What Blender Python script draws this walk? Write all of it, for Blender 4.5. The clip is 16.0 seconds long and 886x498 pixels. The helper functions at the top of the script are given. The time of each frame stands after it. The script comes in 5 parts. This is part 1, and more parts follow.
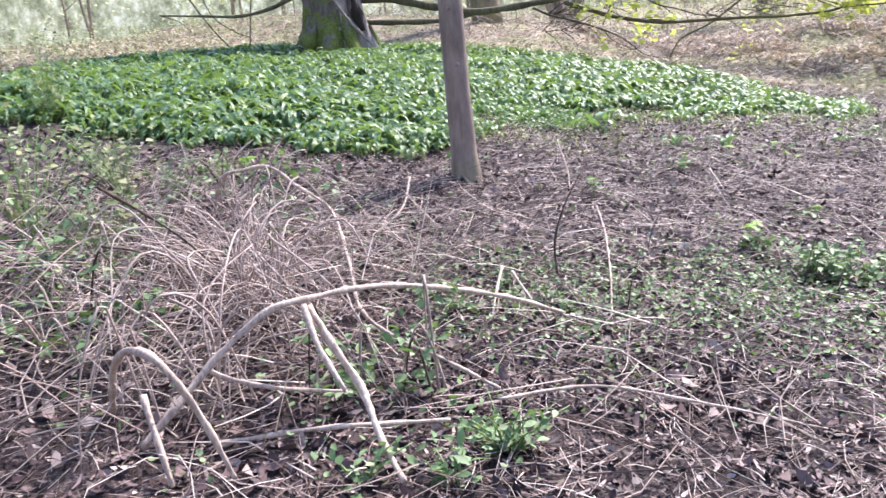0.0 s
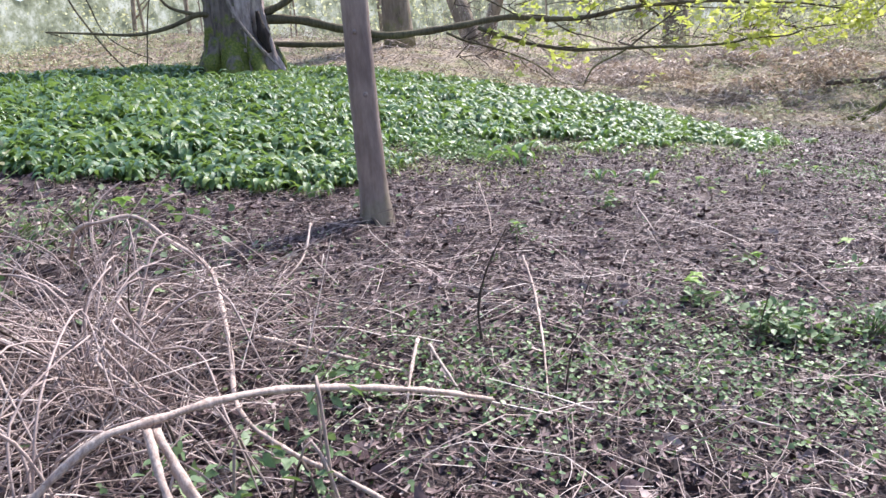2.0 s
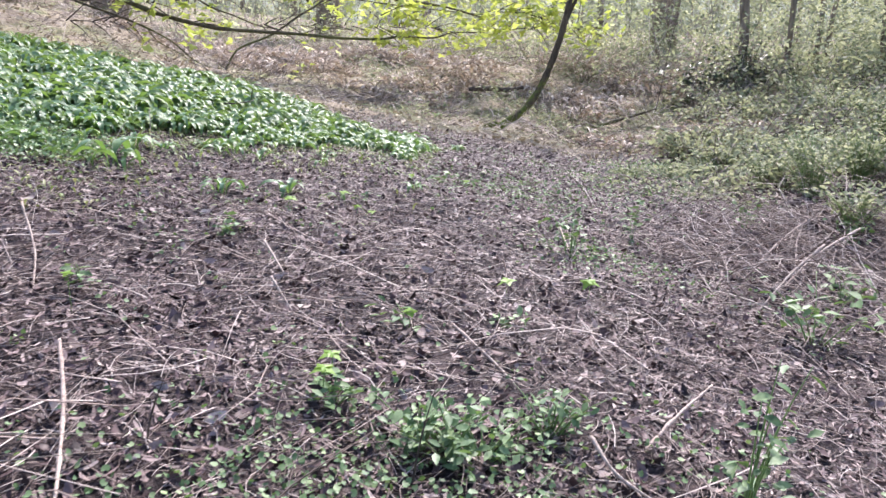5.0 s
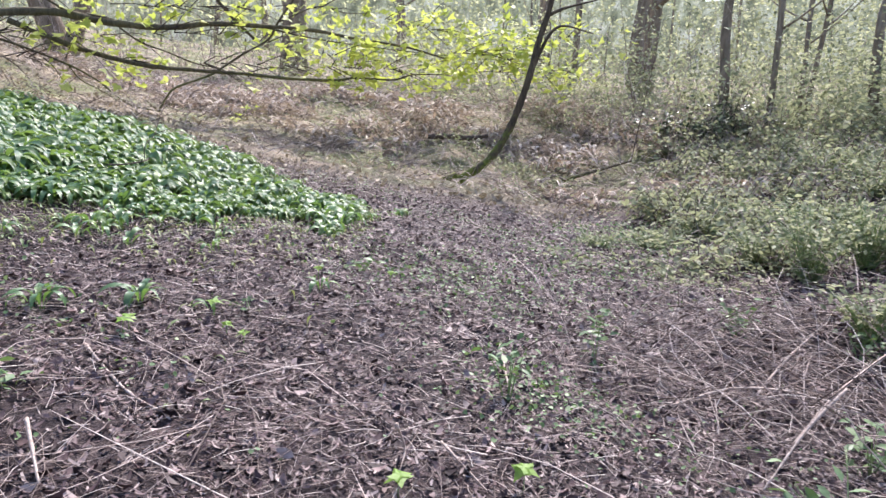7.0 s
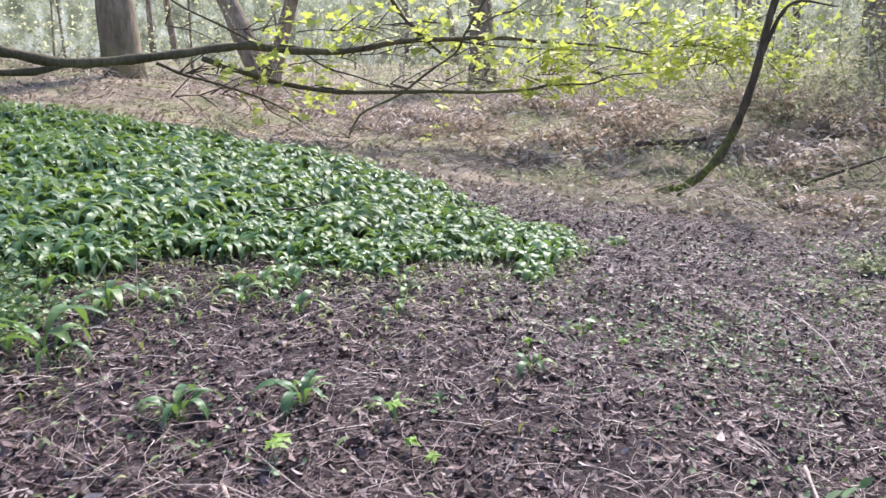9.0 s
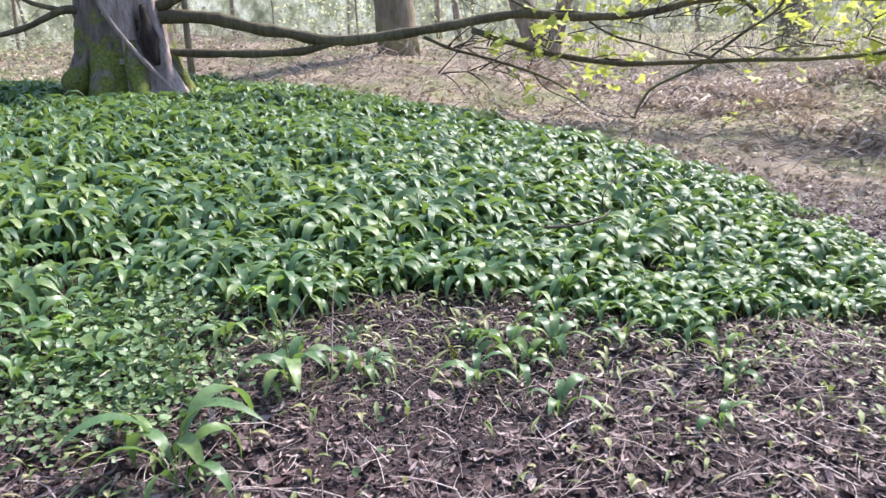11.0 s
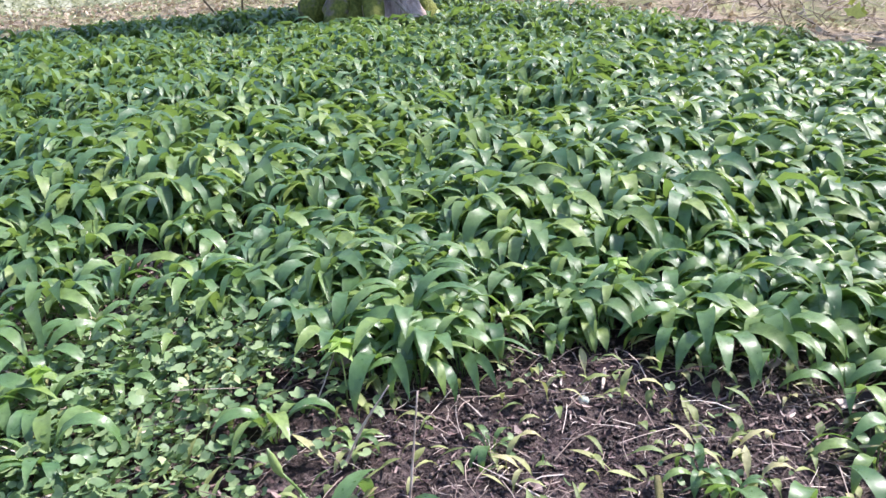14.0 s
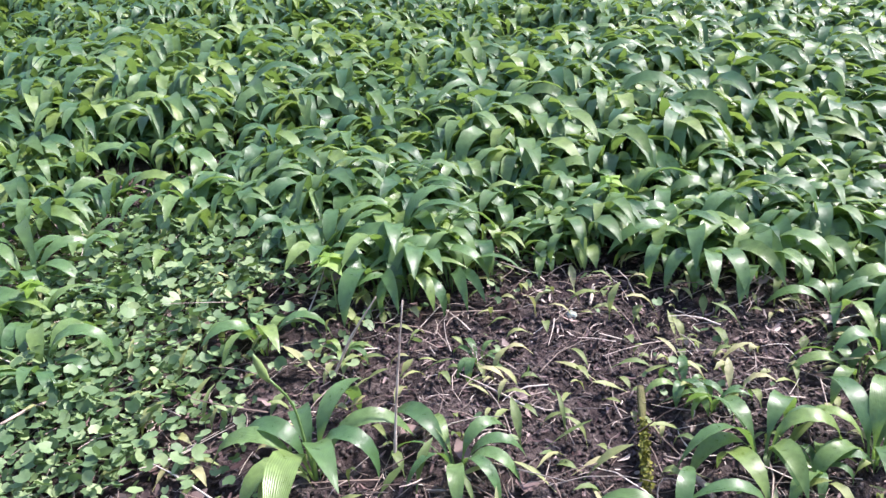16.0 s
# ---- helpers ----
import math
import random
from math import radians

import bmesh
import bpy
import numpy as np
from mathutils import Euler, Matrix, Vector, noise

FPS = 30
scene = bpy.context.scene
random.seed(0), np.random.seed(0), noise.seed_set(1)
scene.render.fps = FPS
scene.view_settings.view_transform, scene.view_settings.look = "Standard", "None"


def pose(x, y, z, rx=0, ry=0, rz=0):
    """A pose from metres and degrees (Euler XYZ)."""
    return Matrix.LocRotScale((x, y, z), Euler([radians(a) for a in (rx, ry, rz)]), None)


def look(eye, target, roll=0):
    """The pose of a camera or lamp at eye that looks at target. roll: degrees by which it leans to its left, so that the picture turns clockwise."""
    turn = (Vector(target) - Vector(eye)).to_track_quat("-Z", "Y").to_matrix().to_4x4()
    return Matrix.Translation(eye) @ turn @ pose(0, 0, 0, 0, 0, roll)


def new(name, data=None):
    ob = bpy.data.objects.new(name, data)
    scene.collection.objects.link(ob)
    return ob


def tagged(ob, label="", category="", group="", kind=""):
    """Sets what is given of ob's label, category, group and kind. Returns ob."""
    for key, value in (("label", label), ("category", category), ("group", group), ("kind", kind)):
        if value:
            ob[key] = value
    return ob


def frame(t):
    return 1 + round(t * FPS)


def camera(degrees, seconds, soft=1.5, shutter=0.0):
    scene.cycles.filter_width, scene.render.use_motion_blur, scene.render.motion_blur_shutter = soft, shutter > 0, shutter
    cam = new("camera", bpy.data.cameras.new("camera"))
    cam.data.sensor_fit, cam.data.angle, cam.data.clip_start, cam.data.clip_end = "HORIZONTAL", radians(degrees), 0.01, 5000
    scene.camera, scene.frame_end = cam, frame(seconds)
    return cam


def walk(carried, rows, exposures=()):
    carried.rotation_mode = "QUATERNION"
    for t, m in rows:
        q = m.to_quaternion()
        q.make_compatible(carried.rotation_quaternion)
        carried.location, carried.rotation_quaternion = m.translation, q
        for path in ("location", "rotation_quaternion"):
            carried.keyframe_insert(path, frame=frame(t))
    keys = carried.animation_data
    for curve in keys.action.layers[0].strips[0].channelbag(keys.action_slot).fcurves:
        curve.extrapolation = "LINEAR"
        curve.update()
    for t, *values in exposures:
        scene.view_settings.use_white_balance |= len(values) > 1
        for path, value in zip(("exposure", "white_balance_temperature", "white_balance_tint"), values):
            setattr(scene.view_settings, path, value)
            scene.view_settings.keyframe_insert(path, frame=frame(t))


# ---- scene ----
cam = camera(59.9, 16.0, 1.5, 0.2)
PATH = [
    (0, (0.188, -2.507, 1.261), (-0.919, -0.919, 0.759), -5.4),
    (0.5, (0.091, -2.454, 1.247), (-0.867, -0.781, 0.714), -4.2),
    (1, (0.033, -2.405, 1.239), (-0.897, -0.720, 0.695), -0.4),
    (1.5, (-0.013, -2.244, 1.267), (-0.928, -0.535, 0.773), -0.7),
    (2, (-0.058, -2.056, 1.288), (-0.980, -0.344, 0.822), -4.4),
    (2.5, (-0.105, -1.938, 1.285), (-0.985, -0.200, 0.832), -4.7),
    (3, (-0.200, -1.730, 1.301), (-0.864, 0.101, 0.845), -3.6),
    (3.5, (-0.233, -1.592, 1.266), (-0.775, 0.267, 0.767), -1.0),
    (4, (-0.205, -1.341, 1.286), (-0.721, 0.524, 0.784), -0.9),
    (4.5, (-0.199, -1.118, 1.259), (-0.442, 0.798, 0.739), 1.0),
    (4.7, (-0.217, -1.022, 1.243), (-0.330, 0.905, 0.719), 1.4),
    (6.8, (0.150, 0.241, 1.411), (0.119, 2.195, 0.986), 2.7),
    (7, (0.092, 0.364, 1.411), (0.060, 2.316, 0.976), 3.0),
    (7.5, (-0.011, 0.607, 1.446), (-0.133, 2.552, 0.995), 2.8),
    (8, (-0.073, 0.802, 1.440), (-0.543, 2.689, 0.975), 2.1),
    (8.5, (-0.102, 1.085, 1.455), (-0.719, 2.933, 1.002), 0.2),
    (9, (-0.163, 1.424, 1.423), (-0.689, 3.307, 1.001), -2.2),
    (9.5, (-0.295, 1.696, 1.436), (-0.825, 3.581, 1.030), -3.6),
    (10, (-0.478, 2.020, 1.403), (-1.261, 3.816, 1.003), -1.0),
    (10.2, (-0.543, 2.137, 1.414), (-1.465, 3.867, 1.017), -1.5),
    (12.3, (-1.200, 3.632, 1.318), (-2.432, 5.120, 0.804), -4.7),
    (12.5, (-1.285, 3.729, 1.302), (-2.529, 5.207, 0.783), -4.2),
    (13, (-1.441, 3.858, 1.322), (-2.796, 5.226, 0.782), -4.3),
    (13.5, (-1.496, 3.887, 1.339), (-3.051, 5.024, 0.800), -5.7),
    (14, (-1.503, 3.892, 1.329), (-3.118, 4.922, 0.754), -6.0),
    (14.5, (-1.490, 3.891, 1.318), (-3.110, 4.859, 0.656), -6.0),
    (15, (-1.486, 3.888, 1.312), (-3.107, 4.843, 0.634), -6.0),
    (15.5, (-1.488, 3.902, 1.300), (-3.085, 4.856, 0.567), -6.0),
    (16, (-1.484, 3.908, 1.294), (-3.061, 4.887, 0.549), -6.1),
]
walk(cam, [(t, look(eye, target, roll)) for t, eye, target, roll in PATH], exposures=[(t, stops, 6200, 17) for t, stops in ((0, 1.46), (0.5, 1.26), (1, 1.24), (1.5, 1.34), (2, 1.14), (3.5, 1.12), (4, 1.26), (4.5, 1.24), (7, 1.08), (9.5, 1.04), (10.2, 1.1), (12.5, 1.30), (16, 1.30))])

# ---- world and sun ----
SUN_UP, SUN_TURN = 47.0, 12.0          # degrees above the horizon; turned from +y towards +x
world = bpy.data.worlds.new("sky")
scene.world = world
world.use_nodes = True
sky = world.node_tree.nodes.new("ShaderNodeTexSky")
sky.sky_type, sky.sun_disc = "NISHITA", False
sky.sun_elevation, sky.sun_rotation = radians(SUN_UP), radians(SUN_TURN)
sky.air_density, sky.dust_density = 1.0, 1.0
world.node_tree.links.new(sky.outputs[0], world.node_tree.nodes["Background"].inputs[0])
world.node_tree.nodes["Background"].inputs[1].default_value = 0.15
sun = new("sun", bpy.data.lights.new("sun", "SUN"))
sun.data.energy, sun.data.angle, sun.data.color = 4.2, radians(5.0), (1.0, 0.95, 0.86)
_d = Vector((math.sin(radians(SUN_TURN))*math.cos(radians(SUN_UP)), math.cos(radians(SUN_TURN))*math.cos(radians(SUN_UP)), math.sin(radians(SUN_UP))))
sun.matrix_world = look(_d*30, (0, 0, 0))

R = np.random.default_rng(7)


# ---- the lie of the land ----
def sm(a, b, v):
    u = np.clip((v - a)/(b - a), 0, 1)
    return u*u*(3 - 2*u)


def ground(x, y):
    """Height of the woodland floor: a bank that climbs to -x, a hollow at +x, rising ground behind."""
    x, y = np.asarray(x, float), np.asarray(y, float)
    left = .13 - .128*np.minimum(x, 0) - .17*np.clip(x, 0, 1.3) + .2*np.clip(x - 2.2, 0, 12)*sm(1, 5, y)
    left = np.minimum(left, 2.0) + .16*np.clip(y - 9, 0, 4)*sm(-5, -8, x)
    left = left - .14*sm(5, 9, y)*sm(-4, -1, x)
    left = left + .16*np.exp(-((x - 2.5)/.7)**2 - ((y - 4.95)/.4)**2)
    far = .75 + .05*np.clip(y - 15, 0, 25) + .06*np.clip(-x - 6, 0, 25)
    k = sm(11.5, 17, y)
    return left*(1 - k) + np.maximum(far, left*.6)*k + .43*np.exp(-((x - .02)/.62)**2 - ((y - 12.4)/.45)**2)



def wob(x, y, s, seed=0.0):
    """Smooth ripple between -1 and 1 at a length of about s metres."""
    a, b = np.asarray(x)/s, np.asarray(y)/s
    return (np.sin(a*2.1 + 1.3*np.sin(b*1.7 + seed) + seed) + np.sin(b*2.3 + 1.1*np.sin(a*1.9 - seed) + 2*seed) + np.sin((a + b)*1.6 + seed*3))/3


def relief(x, y):
    lump = sm(9.5, 12.5, y)*(1 - np.exp(-((x - .2)/1.1)**2 - ((y - 12.4)/1.0)**2))*(.09*wob(x, y, 1.3, 7.0) + .08*wob(x, y, .45, 9.0) + .03*wob(x, y, .2, 3.0))
    return ground(x, y) + lump + .022*wob(x, y, .55, 1.0) + .012*wob(x, y, .17, 2.0) + .009*wob(x, y, .06, 4.0)


BED = [(-5.9, 1.0), (-4.7, 1.25), (-3.6, 1.55), (-2.95, 2.1), (-3.15, 3.0), (-4.0, 3.8), (-3.8, 4.2), (-3.5, 4.5), (-3.25, 4.62), (-3.03, 4.7), (-2.95, 4.87), (-3.03, 5.04), (-2.86, 5.24), (-2.68, 5.34), (-2.5, 5.47), (-2.1, 5.52), (-1.75, 5.45), (-1.5, 5.75), (-1.3, 6.25),
       (-0.95, 6.2), (-0.72, 6.7), (-0.8, 7.5), (-1.4, 8.2), (-2.3, 8.85), (-3.5, 9.25), (-5.8, 10.1), (-8.4, 9.7), (-10.4, 9.6), (-11.0, 6.0), (-9.8, 2.6), (-7.6, .7)]


def inside(px, py, poly):
    hit = np.zeros(len(px), bool)
    for (x0, y0), (x1, y1) in zip(poly, poly[1:] + poly[:1]):
        if y0 != y1:
            hit ^= ((y0 > py) != (y1 > py)) & (px < (x1 - x0)*(py - y0)/(y1 - y0) + x0)
    return hit


def edge_distance(px, py, poly):
    best = np.full(len(px), 99.0)
    for (x0, y0), (x1, y1) in zip(poly, poly[1:] + poly[:1]):
        dx, dy = x1 - x0, y1 - y0
        u = np.clip(((px - x0)*dx + (py - y0)*dy)/(dx*dx + dy*dy), 0, 1)
        best = np.minimum(best, np.hypot(px - x0 - u*dx, py - y0 - u*dy))
    return best


# ---- materials ----
def mat(name):
    m = bpy.data.materials.new(name)
    m.use_nodes = True
    return m, m.node_tree, m.node_tree.nodes["Principled BSDF"]


def node(nt, kind, **sets):
    n = nt.nodes.new(kind)
    for k, v in sets.items():
        n.inputs[k.replace("_", " ")].default_value = v
    return n


def ramp(nt, stops, source):
    n = nt.nodes.new("ShaderNodeValToRGB")
    e = n.color_ramp.elements
    while len(e) < len(stops):
        e.new(0.5)
    for el, (p, c) in zip(e, stops):
        el.position, el.color = p, (*c, 1)
    nt.links.new(source, n.inputs[0])
    return n


def mixc(nt, blend, fac, a, b):
    n = nt.nodes.new("ShaderNodeMix")
    n.data_type, n.blend_type = "RGBA", blend
    for sock, v in ((n.inputs[0], fac), (n.inputs[6], a), (n.inputs[7], b)):
        if isinstance(v, (int, float)):
            sock.default_value = v
        elif isinstance(v, tuple):
            sock.default_value = (*v, 1)
        else:
            nt.links.new(v, sock)
    return n.outputs[2]


def bump(nt, bsdf, height, strength, distance):
    b = node(nt, "ShaderNodeBump", Strength=strength, Distance=distance)
    nt.links.new(height, b.inputs["Height"])
    nt.links.new(b.outputs[0], bsdf.inputs["Normal"])


def noise_tex(nt, scale, detail=6.0, rough=0.6, vector=None):
    n = node(nt, "ShaderNodeTexNoise", Scale=scale, Detail=detail, Roughness=rough)
    if vector is not None:
        nt.links.new(vector, n.inputs["Vector"])
    return n


def place(nt, scale=None):
    c = nt.nodes.new("ShaderNodeTexCoord")
    if scale is None:
        return c.outputs["Object"]
    m = node(nt, "ShaderNodeMapping", Scale=scale)
    nt.links.new(c.outputs["Object"], m.inputs[0])
    return m.outputs[0]


def island_material(name, stops, rough=0.6, translucent=0.0, glow_tint=(0.3, 0.5, 0.05), spec=0.5, mottle=40.0, veins=False, by_object=False):
    """Leaves, stems and litter: the colour differs from piece to piece and is mottled within one."""
    m, nt, b = mat(name)
    g = nt.nodes.new("ShaderNodeObjectInfo" if by_object else "ShaderNodeNewGeometry")
    col = ramp(nt, stops, g.outputs["Random" if by_object else "Random Per Island"]).outputs[0]
    nz = noise_tex(nt, mottle, 5.0, 0.65, place(nt))
    dark = ramp(nt, [(0.3, (0.62, 0.62, 0.62)), (0.7, (1.25, 1.25, 1.2))], nz.outputs[0]).outputs[0]
    col = mixc(nt, "MULTIPLY", 0.8, col, dark)
    nt.links.new(col, b.inputs["Base Color"])
    rr = ramp(nt, [(0.3, (rough - .1,)*3), (0.7, (rough + .12,)*3)], nz.outputs[0])
    nt.links.new(rr.outputs[0], b.inputs["Roughness"])
    b.inputs["Specular IOR Level"].default_value = spec
    if veins:
        uv = nt.nodes.new("ShaderNodeUVMap")
        w = node(nt, "ShaderNodeTexWave", Scale=4.3, Distortion=1.5, Detail=2.0)
        nt.links.new(uv.outputs[0], w.inputs["Vector"])
        bump(nt, b, w.outputs["Fac"], 0.22, 0.003)
    else:
        bump(nt, b, nz.outputs[0], 0.35, 0.004)
    if translucent:
        t = nt.nodes.new("ShaderNodeBsdfTranslucent")
        tint = mixc(nt, "MIX", 0.55, col, glow_tint)
        nt.links.new(tint, t.inputs[0])
        mx = nt.nodes.new("ShaderNodeMixShader")
        mx.inputs[0].default_value = translucent
        nt.links.new(b.outputs[0], mx.inputs[1])
        nt.links.new(t.outputs[0], mx.inputs[2])
        nt.links.new(mx.outputs[0], nt.nodes["Material Output"].inputs["Surface"])
    return m


def bark_material(name, dark, light, moss=0.0, scale=6.0, relief_depth=0.02, moss_height=1.0, rough=0.85):
    m, nt, b = mat(name)
    v = place(nt, (scale, scale, scale*0.22))
    fine = noise_tex(nt, 3.0, 9.0, 0.7, v)
    big = noise_tex(nt, 1.6, 4.0, 0.6, place(nt))
    col = ramp(nt, [(0.32, dark), (0.68, light)], fine.outputs[0]).outputs[0]
    patch = ramp(nt, [(0.4, (0.75, 0.72, 0.72)), (0.62, (1.2, 1.2, 1.18))], big.outputs[0]).outputs[0]
    col = mixc(nt, "MULTIPLY", 0.9, col, patch)
    if moss:
        mz = noise_tex(nt, 4.5, 7.0, 0.65, place(nt))
        sep = nt.nodes.new("ShaderNodeSeparateXYZ")
        nt.links.new(place(nt), sep.inputs[0])
        h = node(nt, "ShaderNodeMapRange")
        h.inputs[1].default_value, h.inputs[2].default_value, h.inputs[3].default_value, h.inputs[4].default_value = 0.0, moss_height, 0.22, -0.12
        nt.links.new(sep.outputs[2], h.inputs[0])
        add = nt.nodes.new("ShaderNodeMath")
        nt.links.new(mz.outputs[0], add.inputs[0])
        nt.links.new(h.outputs[0], add.inputs[1])
        mask = ramp(nt, [(0.52, (0, 0, 0)), (0.64, (moss,)*3)], add.outputs[0]).outputs[0]
        green = ramp(nt, [(0.35, (0.07, 0.095, 0.014)), (0.7, (0.22, 0.235, 0.05))], noise_tex(nt, 30.0, 4.0, 0.6, place(nt)).outputs[0]).outputs[0]
        col = mixc(nt, "MIX", mask, col, green)
    nt.links.new(col, b.inputs["Base Color"])
    b.inputs["Roughness"].default_value = rough
    b.inputs["Specular IOR Level"].default_value = 0.25
    bump(nt, b, fine.outputs[0], 0.8, relief_depth)
    return m


def soil_material():
    m, nt, b = mat("woodland_soil")
    p = place(nt)
    big = noise_tex(nt, 0.9, 5.0, 0.6, p)
    mid = noise_tex(nt, 11.0, 8.0, 0.72, p)
    fine = noise_tex(nt, 75.0, 6.0, 0.7, p)
    cells = node(nt, "ShaderNodeTexVoronoi", Scale=34.0, Randomness=1.0)
    nt.links.new(p, cells.inputs["Vector"])
    soil = ramp(nt, [(0.40, (0.013, 0.008, 0.010)), (0.56, (0.044, 0.027, 0.031)), (0.74, (0.125, 0.086, 0.092))], mid.outputs[0]).outputs[0]
    flakes = ramp(nt, [(0.0, (0.05, 0.034, 0.03)), (0.5, (0.12, 0.083, 0.08)), (0.85, (0.30, 0.235, 0.22))], cells.outputs["Color"]).outputs[0]
    col = mixc(nt, "MIX", ramp(nt, [(0.4, (0.1, 0.1, 0.1)), (0.62, (0.75, 0.75, 0.75))], fine.outputs[0]).outputs[0], soil, flakes)
    # farther back the floor is covered with bleached leaves and thin grass
    sep = nt.nodes.new("ShaderNodeSeparateXYZ")
    nt.links.new(p, sep.inputs[0])
    mr = node(nt, "ShaderNodeMapRange")
    mr.inputs[1].default_value, mr.inputs[2].default_value = 9.0, 12.5
    west = node(nt, "ShaderNodeMath")
    west.operation = "MULTIPLY_ADD"
    west.inputs[1].default_value, west.inputs[2].default_value = -0.55, 0.0
    nt.links.new(sep.outputs[0], west.inputs[0])
    back = nt.nodes.new("ShaderNodeMath")
    nt.links.new(sep.outputs[1], back.inputs[0])
    nt.links.new(west.outputs[0], back.inputs[1])
    nt.links.new(back.outputs[0], mr.inputs[0])
    straw = ramp(nt, [(0.3, (0.15, 0.11, 0.07)), (0.5, (0.34, 0.27, 0.19)), (0.72, (0.46, 0.40, 0.29))], noise_tex(nt, 5.0, 9.0, 0.75, p).outputs[0]).outputs[0]
    grass = ramp(nt, [(0.35, (0.13, 0.16, 0.05)), (0.7, (0.30, 0.31, 0.13))], noise_tex(nt, 9.0, 8.0, 0.7, p).outputs[0]).outputs[0]
    far = mixc(nt, "MIX", ramp(nt, [(0.46, (0, 0, 0)), (0.58, (0.85, 0.85, 0.85))], big.outputs[0]).outputs[0], straw, grass)
    col = mixc(nt, "MIX", mr.outputs[0], col, far)
    col = mixc(nt, "MULTIPLY", 0.8, col, ramp(nt, [(0.38, (0.5, 0.46, 0.5)), (0.62, (1.1, 1.08, 1.06))], noise_tex(nt, 2.2, 5.0, 0.6, p).outputs[0]).outputs[0])
    nt.links.new(col, b.inputs["Base Color"])
    b.inputs["Roughness"].default_value = 0.82
    b.inputs["Specular IOR Level"].default_value = 0.3
    s = nt.nodes.new("ShaderNodeMath")
    nt.links.new(mid.outputs[0], s.inputs[0])
    nt.links.new(fine.outputs[0], s.inputs[1])
    bump(nt, b, s.outputs[0], 0.9, 0.03)
    return m


SOIL = soil_material()
GARLIC = island_material("garlic_leaf", [(0.0, (0.050, 0.122, 0.056)), (0.45, (0.100, 0.180, 0.076)), (0.8, (0.150, 0.238, 0.086)), (1.0, (0.235, 0.31, 0.09))], 0.40, 0.30, (0.33, 0.50, 0.07), 0.52, 60.0, veins=True)
GARLIC_ONE = island_material("garlic_leaf_single", [(0.0, (0.075, 0.155, 0.062)), (0.55, (0.120, 0.212, 0.078)), (1.0, (0.21, 0.295, 0.085))], 0.34, 0.30, (0.30, 0.50, 0.07), 0.62, 60.0, veins=True, by_object=True)
STALK = island_material("garlic_stalk", [(0.0, (0.14, 0.24, 0.07)), (1.0, (0.24, 0.32, 0.12))], 0.4, by_object=True)
CREEPER = island_material("creeping_leaf", [(0.0, (0.090, 0.155, 0.070)), (0.6, (0.165, 0.250, 0.115)), (1.0, (0.30, 0.38, 0.19))], 0.5, 0.22, (0.25, 0.42, 0.06), 0.4, 50.0)
SEEDLEAF = island_material("seedling_leaf", [(0.0, (0.14, 0.27, 0.045)), (1.0, (0.28, 0.42, 0.07))], 0.5, 0.35, (0.42, 0.6, 0.06), 0.4, 60.0)
SPRING = island_material("spring_leaf", [(0.0, (0.32, 0.39, 0.08)), (0.5, (0.53, 0.57, 0.13)), (1.0, (0.68, 0.68, 0.22))], 0.55, 0.45, (0.66, 0.74, 0.14), 0.3, 30.0)
SCRUB = island_material("scrub_leaf", [(0.0, (0.055, 0.08, 0.045)), (0.4, (0.18, 0.215, 0.12)), (0.75, (0.35, 0.375, 0.225)), (1.0, (0.62, 0.59, 0.42))], 0.6, 0.42, (0.56, 0.57, 0.32), 0.25, 20.0)
SPROUT = island_material("sprout_leaf", [(0.0, (0.12, 0.18, 0.06)), (0.6, (0.24, 0.28, 0.10)), (1.0, (0.46, 0.42, 0.22))], 0.5, 0.25, (0.4, 0.5, 0.1), 0.5, 60.0, veins=True)
RIDGE = bark_material("weathered_wood", (0.13, 0.10, 0.095), (0.40, 0.34, 0.31), 0.2, 8.0, 0.012, 0.4)
CRUMB = island_material("earth_crumb", [(0.0, (0.012, 0.008, 0.008)), (0.7, (0.055, 0.037, 0.036)), (1.0, (0.14, 0.10, 0.095))], 0.7)
PALE = island_material("bleached_leaf", [(0.0, (0.16, 0.12, 0.085)), (0.5, (0.36, 0.29, 0.22)), (1.0, (0.58, 0.50, 0.38))], 0.7, 0.15, (0.5, 0.42, 0.25), 0.3, 20.0)
HAZE = island_material("hazed_leaf", [(0.0, (0.08, 0.09, 0.06)), (0.5, (0.28, 0.29, 0.195)), (1.0, (0.64, 0.62, 0.48))], 0.7, 0.55, (0.68, 0.70, 0.36), 0.2, 6.0)
LITTER = island_material("leaf_litter", [(0.0, (0.019, 0.009, 0.010)), (0.35, (0.074, 0.041, 0.043)), (0.68, (0.156, 0.098, 0.099)), (0.9, (0.29, 0.208, 0.203)), (1.0, (0.47, 0.38, 0.355))], 0.62, 0.0, spec=0.4)
STRAW = island_material("dry_stem", [(0.0, (0.09, 0.060, 0.050)), (0.35, (0.23, 0.165, 0.145)), (0.75, (0.45, 0.355, 0.325)), (1.0, (0.70, 0.60, 0.55))], 0.62, 0.0, spec=0.35)
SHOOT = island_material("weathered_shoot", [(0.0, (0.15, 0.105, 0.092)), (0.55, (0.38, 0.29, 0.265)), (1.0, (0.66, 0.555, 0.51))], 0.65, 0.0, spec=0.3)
CANE = bark_material("bleached_cane", (0.30, 0.215, 0.18), (0.72, 0.60, 0.52), 0.0, 30.0, 0.004)
TWIG = bark_material("dark_twig", (0.035, 0.026, 0.022), (0.13, 0.10, 0.08), 0.0, 25.0, 0.004)
